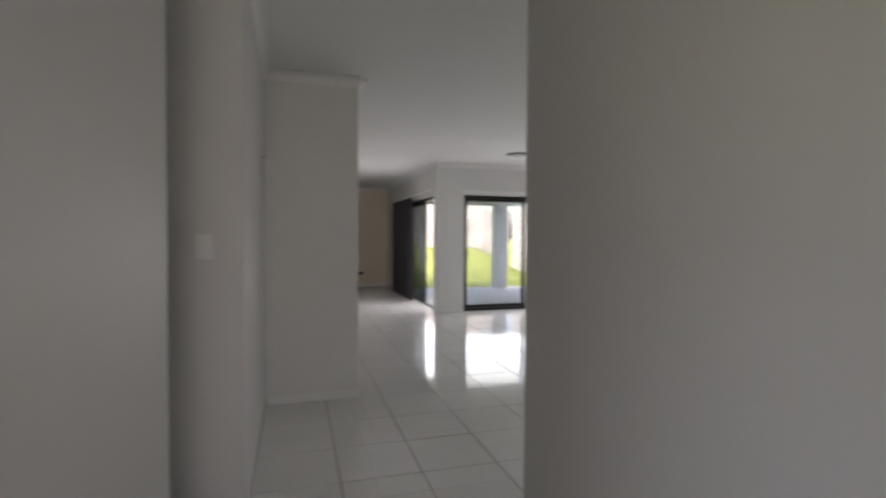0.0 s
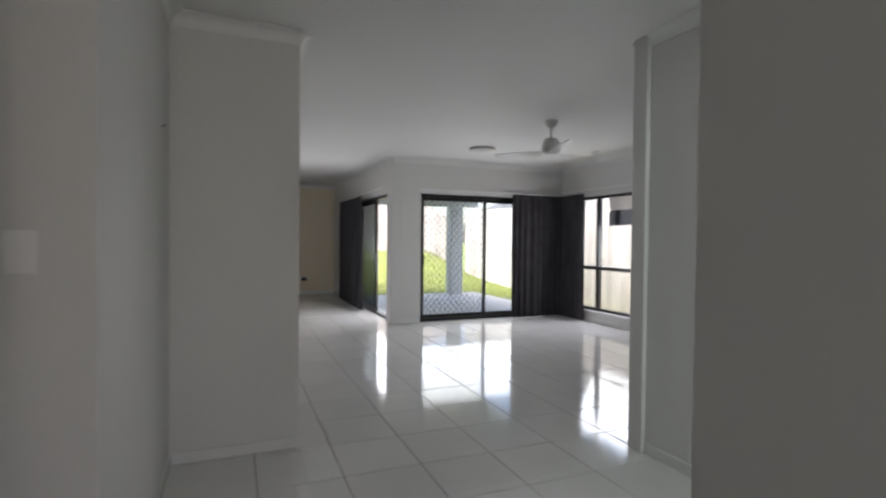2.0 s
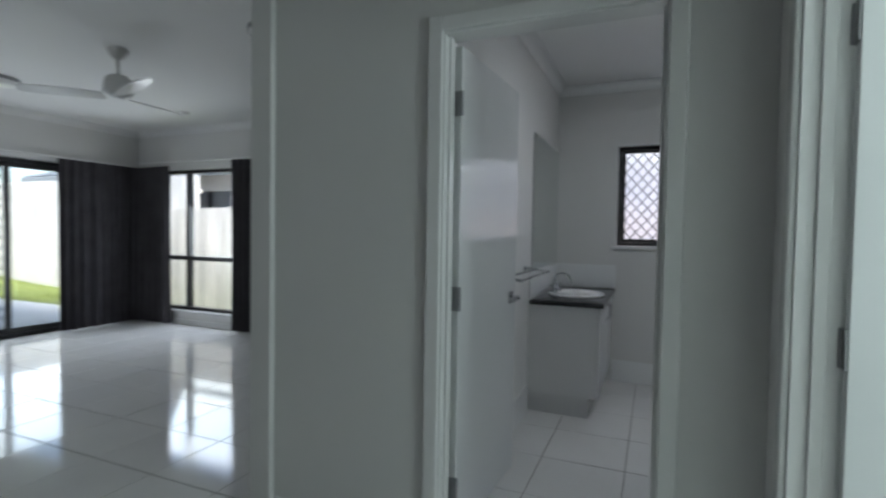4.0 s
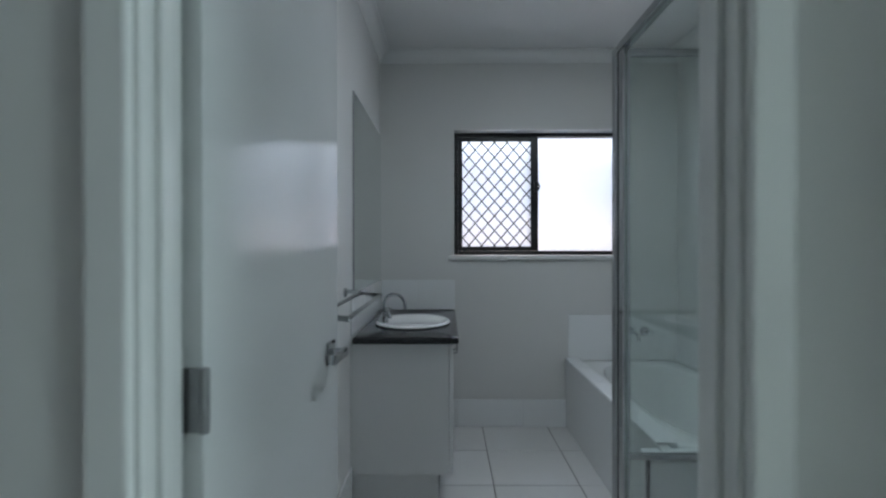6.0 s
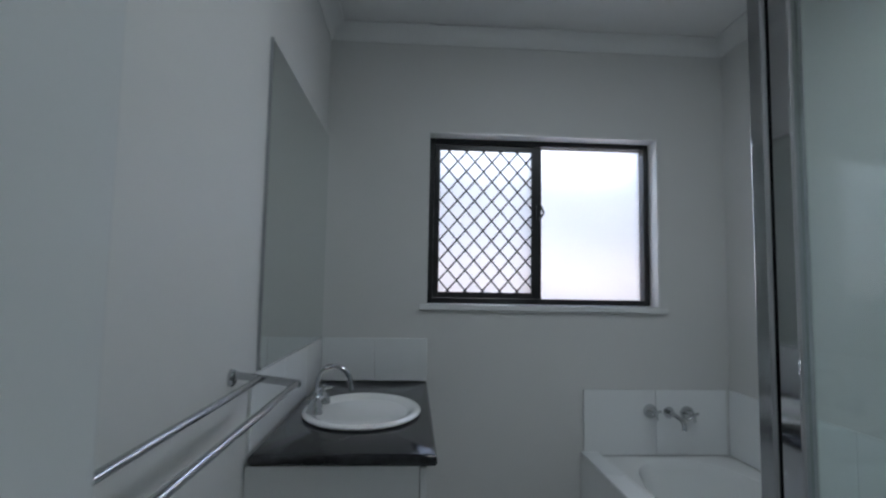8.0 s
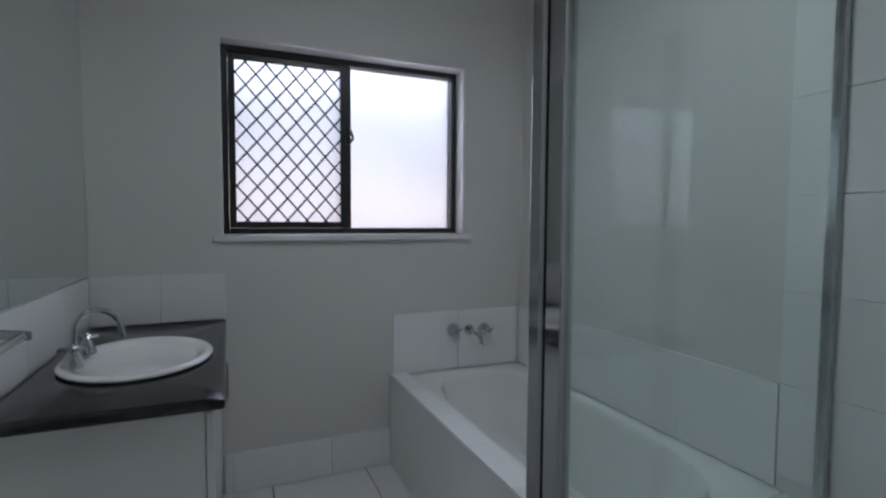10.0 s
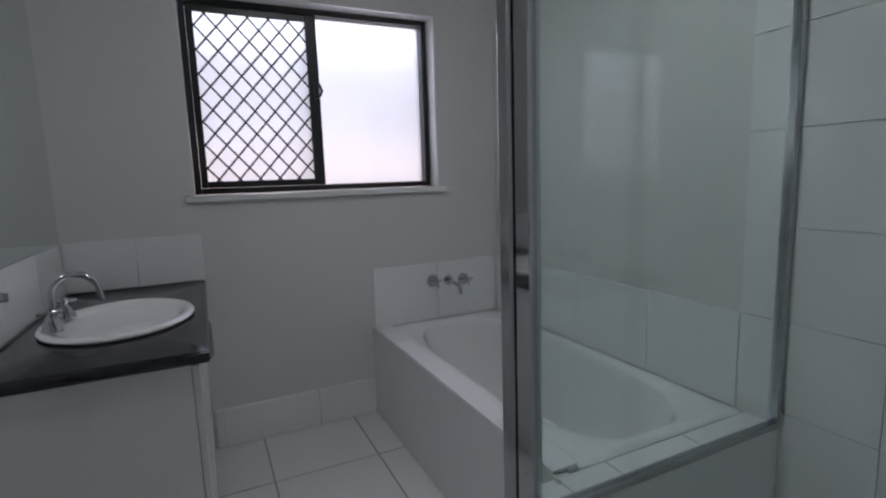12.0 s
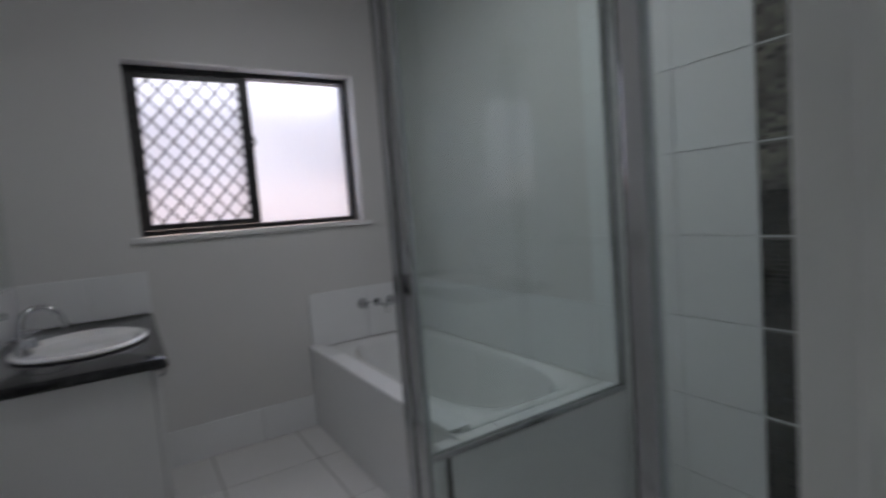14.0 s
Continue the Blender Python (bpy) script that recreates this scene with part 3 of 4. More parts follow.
curtain("curtain", "x", 5.79, 1.86, 2.88, 0.02, 2.12, 9, 0.032, "dark charcoal curtain drawn aside beside the patio door", seed=2)
curtain("curtain", "y", 2.84, 5.16, 5.86, 0.02, 2.12, 6, 0.03, "dark charcoal curtain bunched in the room's corner", flare=0.05, seed=3)
curtain("curtain", "y", 2.84, 3.55, 4.06, 0.02, 2.16, 5, 0.03, "dark charcoal curtain hanging at the tall window's side", flare=0.06, seed=4)
curtain("curtain", "y", -0.33, 7.5, 9.4, 0.02, 2.14, 9, 0.04, "dark charcoal curtain gathered beside the half open slider", flare=0.12, seed=5)
curtain_track("x", 5.79, 0.2, 2.8, 2.121)
curtain_track("y", 2.84, 3.5, 5.75, 2.165)
curtain_track("y", -0.33, 6.1, 9.5, 2.145)


# ---- ceiling fan, lights ----
def ceiling_fan(x, y):
    ob = thing("ceiling_fan", "white three-bladed ceiling fan on a short rod", "ceiling fan", (x, y, CEIL))
    part("canopy", lathe(bmesh.new(), [(0.03, -0.075), (0.055, -0.05), (0.07, -0.02), (0.072, -0.001)], (x, y, CEIL)), M_FAN, ob, smooth=True)
    part("rod", tube(bmesh.new(), [(x, y, CEIL - 0.2), (x, y, CEIL - 0.06)], 0.013), M_FAN, ob, smooth=True)
    part("motor", lathe(bmesh.new(), [(0.02, -0.18), (0.06, -0.19), (0.085, -0.215), (0.095, -0.26), (0.1, -0.315), (0.08, -0.345), (0.03, -0.36), (0.01, -0.362)], (x, y, CEIL)), M_FAN, ob, smooth=True)
    for k in range(3):
        a = radians(10 + 120 * k)
        bm = bmesh.new()
        n = 10
        top, bot = [], []
        for i in range(n + 1):
            r = 0.09 + 0.55 * i / n
            w = 0.052 + 0.02 * math.sin(math.pi * min(1, i / n * 1.1)) - (0.03 if i == n else 0)
            for s in (-1, 1):
                z = CEIL - 0.34 + s * 0.014 + 0.01 * i / n
                p = Vector((x + r * math.cos(a) - s * w * math.sin(a), y + r * math.sin(a) + s * w * math.cos(a), z))
                top.append(bm.verts.new(p))
                bot.append(bm.verts.new(p - Vector((0, 0, 0.007))))
        for L in (top, bot):
            for i in range(n):
                bm.faces.new((L[2 * i], L[2 * i + 1], L[2 * i + 3], L[2 * i + 2]))
        for i in range(n):
            for s in (0, 1):
                bm.faces.new((top[2 * i + s], top[2 * i + 2 + s], bot[2 * i + 2 + s], bot[2 * i + s]))
        for e in (0, 2 * n):
            bm.faces.new((top[e], top[e + 1], bot[e + 1], bot[e]))
        part("blade", bm, M_FAN, ob, smooth=True)


ceiling_fan(0.64, 2.91)


def oyster_light(x, y, r):
    ob = thing("ceiling_light", "round white oyster ceiling light, switched off", "ceiling light", (x, y, CEIL), group="round ceiling lights")
    part("base", lathe(bmesh.new(), [(r, -0.03), (r, -0.001)], (x, y, CEIL)), M_STEEL, ob, "brushed metal rim", smooth=True)
    part("diffuser", lathe(bmesh.new(), [(0.01, -0.085), (r * 0.45, -0.078), (r * 0.8, -0.058), (r * 0.96, -0.031)], (x, y, CEIL)), M_WHITEPL, ob, smooth=True)


oyster_light(0.7, 4.65, 0.18)
oyster_light(0.76, 1.52, 0.18)
sd = thing("smoke_alarm", "small white round smoke alarm on the ceiling", "smoke alarm", (2.25, 4.15, CEIL))
part("base", lathe(bmesh.new(), [(0.06, -0.012), (0.06, -0.001)], (2.25, 4.15, CEIL)), M_WHITEPL, sd, smooth=True)
part("cover", lathe(bmesh.new(), [(0.02, -0.04), (0.045, -0.036), (0.054, -0.013)], (2.25, 4.15, CEIL)), M_WHITEPL, sd, smooth=True)

# light switch and power outlet
sw = thing("light_switch", "white plastic light switch plate on the wall", "light switch", (-3.02, 0.009, 1.28))
part("plate", boxed(-3.06, -2.985, 0.0, 0.009, 1.225, 1.343, bevel=0.003), M_WHITEPL, sw)
part("rocker", boxed(-3.034, -3.012, -0.004, -0.0005, 1.262, 1.306, bevel=0.0015), M_WHITEPL, sw)
po = thing("power_outlet", "dark plug in a white wall outlet", "outlet", (-0.98, 10.79, 0.36))
part("plate", boxed(-1.04, -0.92, 10.788, 10.7985, 0.32, 0.395, bevel=0.003), M_WHITEPL, po)
part("plug", boxed(-1.02, -0.9, 10.72, 10.7875, 0.32, 0.4, bevel=0.008), M_BLACK, po, "black plug")
pk = thing("wall_hook", "tiny steel hook in the hallway wall", "hook", (-2.849, 1.3, 1.9))
part("peg", tube(bmesh.new(), [(-2.85, 1.3, 1.9), (-2.835, 1.3, 1.9), (-2.83, 1.3, 1.91)], 0.004, seg=8), M_STEEL, pk)


# ---- bathroom ----
# vanity
VX0, VX1, VY = 1.675, 2.752, -0.5
van = thing("vanity_cabinet", "white laminate vanity cabinet with recessed kickboard", "vanity", (2.2, -0.25, 0))
part("side_panel", boxed(VX0, VX0 + 0.016, VY + 0.02, -0.001, 0.15, 0.785, bevel=0.001), M_VAN, van)
part("side_panel", boxed(VX1 - 0.016, VX1, VY + 0.02, -0.001, 0.15, 0.785, bevel=0.001), M_VAN, van)
part("base_panel", boxed(VX0 + 0.016, VX1 - 0.016, VY + 0.02, -0.014, 0.15, 0.166), M_VAN, van)
part("back_panel", boxed(VX0 + 0.016, VX1 - 0.016, -0.03, -0.014, 0.166, 0.785), M_VAN, van)
part("kickboard", boxed(VX0 + 0.03, VX1, VY + 0.07, -0.004, 0.0, 0.149), M_VAN, van)
for p, q in ((VX0 + 0.002, 2.21), (2.214, VX1 - 0.002)):
    d = part("cabinet_door", boxed(p, q, VY, VY + 0.018, 0.152, 0.78, bevel=0.002), M_VAN, van)
    hx = q - 0.05 if q < 2.3 else p + 0.05
    bm = bmesh.new()
    tube(bm, [(hx, VY, 0.64), (hx, VY - 0.028, 0.645), (hx, VY - 0.03, 0.66), (hx, VY - 0.03, 0.73), (hx, VY - 0.028, 0.745), (hx, VY, 0.75)], 0.005, seg=8)
    part("handle", bm, M_STEEL, d, "slim brushed bow handle", smooth=True)
top = thing("stone_benchtop", "black speckled stone vanity top with rounded edge", "benchtop", (2.2, -0.26, 0.786))
BX, BY, BZ = 2.13, -0.275, 0.822
bm = bmesh.new()
SEG, RX, RY = 72, 0.225, 0.178
x0, x1, y0, y1 = VX0 - 0.02, 2.745, -0.528, -0.013


def slab_ring(inset, z):
    out = []
    for k in range(SEG):
        a = 2 * math.pi * k / SEG
        dx, dy = math.cos(a), math.sin(a)
        tx = ((x1 - inset if dx > 0 else x0 + inset) - BX) / dx if abs(dx) > 1e-6 else 9
        ty = ((y1 - inset if dy > 0 else y0 + inset) - BY) / dy if abs(dy) > 1e-6 else 9
        t = min(tx, ty)
        out.append(bm.verts.new((BX + dx * t, BY + dy * t, z)))
    for cxr, cyr in ((x0, y0), (x0, y1), (x1, y0), (x1, y1)):
        v = min(out, key=lambda w: (w.co.x - cxr) ** 2 + (w.co.y - cyr) ** 2)
        v.co.x, v.co.y = cxr + math.copysign(inset, BX - cxr), cyr + math.copysign(inset, BY - cyr)
    return out


rings = [[bm.verts.new((BX + RX * math.cos(2 * math.pi * k / SEG), BY + RY * math.sin(2 * math.pi * k / SEG), z)) for k in range(SEG)] for z in (0.787, 0.822)]
rings += [slab_ring(i, z) for i, z in ((0.014, 0.822), (0.006, 0.8195), (0.0015, 0.8145), (0.0, 0.808), (0.0, 0.799), (0.003, 0.792), (0.012, 0.787))]
rings.append(rings[0])
for p, q in zip(rings, rings[1:]):
    for k in range(SEG):
        bm.faces.new((p[k], p[(k + 1) % SEG], q[(k + 1) % SEG], q[k]))
part("slab", bm, M_STONE, top, smooth=True)

basin = thing("basin", "oval white ceramic drop-in basin with overflow", "basin", (BX, BY, BZ))
prof = [(1.0, 0.0005), (1.04, 0.006), (1.045, 0.011), (1.02, 0.017), (0.97, 0.019), (0.91, 0.016), (0.86, 0.008), (0.8, 0.0), (0.76, -0.03), (0.68, -0.075), (0.55, -0.105), (0.35, -0.12), (0.1, -0.124)]
part("bowl", lathe(bmesh.new(), prof, (BX, BY, BZ), 0.255, 0.205, seg=56), M_CERAMIC, basin, smooth=True)
part("waste", lathe(bmesh.new(), [(0.028, 0.0), (0.028, 0.004), (0.02, 0.006), (0.006, 0.004)], (BX, BY + 0.02, BZ - 0.1235), seg=24), M_CHROME, basin, "chrome waste ring", smooth=True)
# solid near-black disc; the overflow hole's shade is put into its colour
part("overflow", tube(bmesh.new(), [(BX - 0.06, BY + 0.15, BZ - 0.035), (BX - 0.06, BY + 0.142, BZ - 0.037)], 0.011, seg=16), M_DARK, basin, "near-black disc painted as the shaded overflow hole")


def cross_tap(ob, x, y, z, axis, r=0.017):
    """A cone body with a four-armed handle; axis is the way that it points."""
    ax = Vector(axis)
    u = Vector((0, 1, 0)) if abs(ax.x) > 0.5 else Vector((1, 0, 0))
    v = ax.cross(u)
    c = Vector((x, y, z))
    bm = bmesh.new()
    tube(bm, [c, c + ax * 0.006, c + ax * 0.03, c + ax * 0.042, c + ax * 0.058], r, seg=16, radii=[r * 1.5, r * 1.5, r, r * 0.55, r * 0.55])
    t = part("tap", bm, M_CHROME, ob, "chrome tap with cross handle", smooth=True)
    bm = bmesh.new()
    h = c + ax * 0.056
    for d in (u + v * 0.4, v - u * 0.4):
        d = d.normalized()
        tube(bm, [h - d * 0.034, h - d * 0.028, h + d * 0.028, h + d * 0.034], 0.0052, seg=10, radii=[0.003, 0.0062, 0.0062, 0.003])
    tube(bm, [h - ax * 0.008, h + ax * 0.012], 0.009, seg=14)
    part("cross_handle", bm, M_CHROME, t, smooth=True)


bt = thing("basin_tap_set", "chrome gooseneck basin spout with two cross-handle taps", "tap", (BX, -0.1, BZ + 0.02))
ty = BY + 0.172
arc = [(BX, ty, BZ + 0.018), (BX, ty, BZ + 0.103)] + [(BX, ty - 0.062 + 0.062 * math.cos(a), BZ + 0.103 + 0.062 * math.sin(a)) for a in [k * math.pi / 12 for k in range(1, 12)]] + [(BX, ty - 0.125, BZ + 0.1), (BX, ty - 0.13, BZ + 0.078)]
part("spout", tube(bmesh.new(), arc, 0.0095, seg=14), M_CHROME, bt, smooth=True)
part("spout_base", lathe(bmesh.new(), [(0.025, 0.0), (0.024, 0.008), (0.014, 0.03)], (BX, ty, BZ + 0.017), seg=24), M_CHROME, bt, smooth=True)
cross_tap(bt, BX - 0.085, ty - 0.012, BZ + 0.014, (0, 0, 1), 0.019)
cross_tap(bt, BX + 0.085, ty - 0.012, BZ + 0.014, (0, 0, 1), 0.019)

mir = thing("mirror", "frameless wall mirror above the vanity", "mirror", (2.25, -0.006, 1.03))
part("backing", boxed(1.742, 2.754, -0.004, -0.0005, 1.035, 2.035), M_STEEL, mir)
part("silvered_glass", boxed(1.74, 2.756, -0.009, -0.0045, 1.033, 2.037, bevel=0.0015), M_MIRROR, mir)
part("edge_strip", boxed(1.734, 1.7395, -0.011, -0.001, 1.033, 2.037), M_ALU, mir, "thin bright edge")

tr = thing("towel_rail", "double chrome towel rail fixed to the wall", "towel rail", (1.2, -0.1, 1.04))
for x in (0.775, 1.53):
    part("rose", tube(bmesh.new(), [(x, -0.0005, 1.05), (x, -0.008, 1.05), (x, -0.012, 1.05)], 0.022, seg=24, radii=[0.022, 0.022, 0.018]), M_CHROME, tr, smooth=True)
    bm = boxed(x - 0.007, x + 0.007, -0.175, -0.01, 1.033, 1.051, bevel=0.003)
    for v in bm.verts:
        v.co.z += (v.co.y + 0.05) * 0.13 + 0.01
    part("arm", bm, M_CHROME, tr)
for y, z in ((-0.075, 1.049), (-0.165, 1.037)):
    part("bar", tube(bmesh.new(), [(0.777, y, z), (1.528, y, z)], 0.008, seg=12), M_CHROME, tr, smooth=True)

# bath in a tiled surround
SX0, SX1, SY0, SY1, SZ = 1.125, 2.756, -2.076, -1.3, 0.475
sur = thing("bath_surround", "white tiled bath surround with tiled ledge", "bath surround", (1.9, -1.7, 0))
bm = boxed(SX0 + 0.004, SX1, SY1 - 0.05, SY1 - 0.008, 0, SZ - 0.008)
box(bm, SX0 + 0.004, SX0 + 0.08, SY0, SY1 - 0.05, 0, SZ - 0.0225)
box(bm, SX0 + 0.08, SX1, SY0, SY1 - 0.05, 0.0, 0.05)
part("core", bm, M_WGROUT, sur)
EZ = SZ - 0.022
part("end_return", boxed(SX0 + 0.004, SX0 + 0.075, SY1 - 0.007, SY1 + 0.07, 0, EZ), M_WGROUT, sur)
part("side_panel", boxed(SX0 + 0.08, SX1 - 0.002, SY1 - 0.0075, SY1, 0.002, SZ - 0.001, bevel=0.0015, seg=1), M_WTILE, sur)
for i in range(6):
    a, b_ = SX0 + 0.108 + i * 0.3, min(SX0 + 0.108 + (i + 1) * 0.3, SX1) - 0.003
    if b_ > a:
        part("tile", boxed(a, b_, SY1 - 0.085, SY1, SZ, SZ + 0.008, bevel=0.0015, seg=1), M_WTILE, sur)
part("upstand", boxed(SX0 + 0.108, SX1 - 0.002, SY1 - 0.085, SY1 - 0.0505, EZ - 0.03, SZ - 0.0005), M_WTILE, sur)
for i in range(3):
    a, b_ = SY0 + 0.002 + i * 0.3, min(SY0 + 0.3 * (i + 1), SY1 + 0.068)
    part("tile", boxed(SX0 + 0.004, SX0 + 0.105, a, b_ - 0.002, EZ + 0.0005, EZ + 0.0085, bevel=0.0015, seg=1), M_WTILE, sur)
part("end_panel", boxed(SX0 - 0.004, SX0 + 0.0035, SY0 + 0.002, SY1 + 0.068, 0.002, EZ, bevel=0.0015, seg=1), M_WTILE, sur)

bath = thing("bathtub", "white acrylic bath with rounded basin and flat rim", "bathtub", (1.95, -1.72, 0.1))
bm = bmesh.new()
X0, X1, Y0, Y1 = SX0 + 0.108, SX1 - 0.004, SY0 + 0.004, SY1 - 0.088
cx, cy, hx, hy = (X0 + X1) / 2, (Y0 + Y1) / 2, (X1 - X0) / 2, (Y1 - Y0) / 2


def ring(bm, hx, hy, z, n, cx, cy, seg=64):
    out = []
    for k in range(seg):
        a = 2 * math.pi * (k + 0.5) / seg
        c, s = math.cos(a), math.sin(a)
        out.append(bm.verts.new((cx + hx * math.copysign(abs(c) ** (2 / n), c), cy + hy * math.copysign(abs(s) ** (2 / n), s), z)))
    return out


Z = EZ - 0.004
levels = [(hx, hy, Z - 0.012, 40), (hx, hy, Z + 0.012, 40), (hx - 0.006, hy - 0.006, Z + 0.017, 40), (hx - 0.035, hy - 0.03, Z + 0.017, 12), (hx - 0.055, hy - 0.045, Z + 0.014, 3.6), (hx - 0.066, hy - 0.054, Z + 0.004, 3.0),
          (hx - 0.08, hy - 0.064, Z - 0.03, 2.9), (hx - 0.12, hy - 0.085, Z - 0.14, 2.8), (hx - 0.18, hy - 0.115, Z - 0.29, 2.7), (hx - 0.24, hy - 0.155, Z - 0.345, 2.7), (hx - 0.35, hy - 0.235, Z - 0.36, 2.6), (0.1, 0.02, Z - 0.362, 2.5)]
rings = [ring(bm, a, b_, z, n, cx, cy) for a, b_, z, n in levels]
for p, q in zip(rings, rings[1:]):
    for k in range(64):
        bm.faces.new((p[k], p[(k + 1) % 64], q[(k + 1) % 64], q[k]))
bm.faces.new(rings[-1])
part("shell", bm, M_ACRYL, bath, smooth=True)
part("waste", lathe(bmesh.new(), [(0.03, 0.0), (0.03, 0.004), (0.02, 0.006), (0.006, 0.003)], (X1 - 0.38, cy, Z - 0.361), seg=24), M_CHROME, bath, "chrome waste")

tiles = thing("bath_splashback", "white tiled splashback round the bath", "splashback", (2.7, -1.7, 0.5))
part("bed", boxed(2.7515, 2.7595, -2.077, -1.318, EZ - 0.01, 0.785), M_WGROUT, tiles)
for i in range(2):
    a = -1.316 - i * 0.37
    part("tile", boxed(2.744, 2.7513, max(a - 0.368, -2.065), a, EZ + 0.0145, 0.787, bevel=0.0012, seg=1), M_WTILE, tiles)
part("bed", boxed(1.262, 2.744, -2.0795, -2.0735, EZ - 0.01, 0.785), M_WGROUT, tiles)
for i in range(4):
    a = 1.262 + i * 0.3705
    part("tile", boxed(a, a + 0.3685, -2.0733, -2.0655, EZ + 0.0145, 0.787, bevel=0.0012, seg=1), M_WTILE, tiles)

bts = thing("bath_tap_set", "chrome bath spout between two cross-handle wall taps", "tap", (2.74, -1.75, 0.68))
cross_tap(bts, 2.744, -1.655, 0.682, (-1, 0, 0), 0.024)
cross_tap(bts, 2.744, -1.845, 0.672, (-1, 0, 0), 0.024)
bm = bmesh.new()
tube(bm, [(2.744, -1.75, 0.676), (2.738, -1.75, 0.676)], 0.028, seg=20)
tube(bm, [(2.74, -1.75, 0.676), (2.68, -1.75, 0.676), (2.62, -1.75, 0.668), (2.6, -1.75, 0.655), (2.595, -1.75, 0.625)], 0.011, seg=14)
part("spout", bm, M_CHROME, bts, smooth=True)

# shower screen
PX, PY = 1.125, -1.118
scr = thing("shower_screen", "framed clear glass shower screen with polished posts", "shower screen", (0.6, -1.5, 0))
part("corner_post", boxed(PX - 0.022, PX + 0.022, PY - 0.022, PY + 0.022, 0.03, 2.0, bevel=0.006), M_ALU, scr)
part("post_seal", boxed(PX + 0.0225, PX + 0.027, PY - 0.012, PY + 0.012, 0.03, 1.98), M_RUBBER, scr, "black rubber seal")
part("stile", boxed(PX - 0.078, PX - 0.0245, PY - 0.014, PY + 0.014, 0.04, 1.975, bevel=0.005), M_CHROME, scr)
part("post", boxed(0.295, 0.335, PY - 0.016, PY + 0.016, 0.03, 1.975, bevel=0.006), M_ALU, scr)
part("post_seal", boxed(0.3355, 0.341, PY - 0.01, PY + 0.01, 0.04, 1.97), M_RUBBER, scr, "black rubber seal")
part("stile_seal", boxed(PX - 0.0242, PX - 0.0224, PY - 0.008, PY + 0.008, 0.04, 1.97), M_RUBBER, scr, "black rubber seal")
part("wall_channel", boxed(0.0005, 0.024, PY - 0.014, PY + 0.014, 0.03, 1.975, bevel=0.003), M_ALU, scr)
part("top_rail", boxed(0.001, PX - 0.023, PY - 0.018, PY + 0.018, 1.976, 2.006, bevel=0.004), M_ALU, scr)
part("bottom_rail", boxed(0.001, PX - 0.023, PY - 0.018, PY + 0.018, 0.0, 0.03, bevel=0.004), M_ALU, scr)
part("return_top_rail", boxed(PX - 0.013, PX + 0.013, -2.064, PY - 0.023, 1.97, 1.996, bevel=0.004), M_ALU, scr)
part("return_bottom_rail", boxed(PX - 0.013, PX + 0.013, -2.064, PY - 0.023, EZ + 0.009, EZ + 0.031, bevel=0.003), M_ALU, scr)
part("return_wall_channel", boxed(PX - 0.014, PX + 0.014, -2.064, -2.038, EZ + 0.032, 1.969, bevel=0.003), M_ALU, scr)
part("notch_strip", boxed(PX - 0.009, PX + 0.003, SY1 + 0.071, SY1 + 0.083, 0.0, EZ + 0.008), M_RUBBER, scr, "dark jointing strip")
for nm, a in (("return_pane", (PX - 0.003, PX + 0.003, -2.0375, PY - 0.0225, EZ + 0.031, 1.97)), ("infill_pane", (PX - 0.003, PX + 0.003, SY1 + 0.084, PY - 0.0225, 0.004, EZ + 0.008)), ("fixed_pane", (0.0245, 0.2945, PY - 0.003, PY + 0.003, 0.031, 1.975)), ("door_pane", (0.3415, PX - 0.0785, PY - 0.003, PY + 0.003, 0.04, 1.97))):
    g = part(nm, boxed(*a), M_SHOWER, scr, "greenish clear glass")
    g.visible_shadow = False

# shower wall tiles and mosaic strip
sh = thing("shower_wall_tiles", "glossy white shower wall tiles with pale grout", "wall tiles", (0.6, -2.07, 0), kind="structure")
part("bed", boxed(0.001, 1.26, -2.0795, -2.0725, 0.0, 1.995), M_WGROUT, sh)
part("bed", boxed(-0.0015, 0.006, -2.072, PY - 0.02, 0.0, 1.995), M_WGROUT, sh)
JZ = [0.002, 0.228, 0.509, 0.79, 1.071, 1.352, 1.633, 1.914, 1.994]
for z0, z1 in zip(JZ, JZ[1:]):
    for x0, x1 in ((0.015, 0.5), (0.605, 0.87), (0.87, 1.26)):
        if x0 > 0.8 and z1 < 0.52:
            x1 = 1.12
        part("tile", boxed(x0 + 0.001, x1 - 0.0015, -2.0724, -2.0655, z0 + 0.001, z1 - 0.0015, bevel=0.001, seg=1), M_WTILE, sh)
    for y0, y1 in ((-2.065, -1.65), (-1.65, -1.25), (-1.25, PY - 0.022)):
        part("tile", boxed(0.0062, 0.0135, y0 + 0.001, y1 - 0.0015, z0 + 0.001, z1 - 0.0015, bevel=0.001, seg=1), M_WTILE, sh)
mo = thing("mosaic_strip", "upright strip of small dark glass mosaic with white joints", "mosaic", (0.55, -2.07, 0), kind="structure")
part("bed", boxed(0.501, 0.604, -2.0723, -2.0675, 0.0, 1.994), M_MOSGROUT, mo)
me_chip = mesh_of("chip", boxed(0, 0.0228, -0.0025, 0, 0, 0.0128), M_MOSAIC)
chips = bmesh.new()
n_near = 0
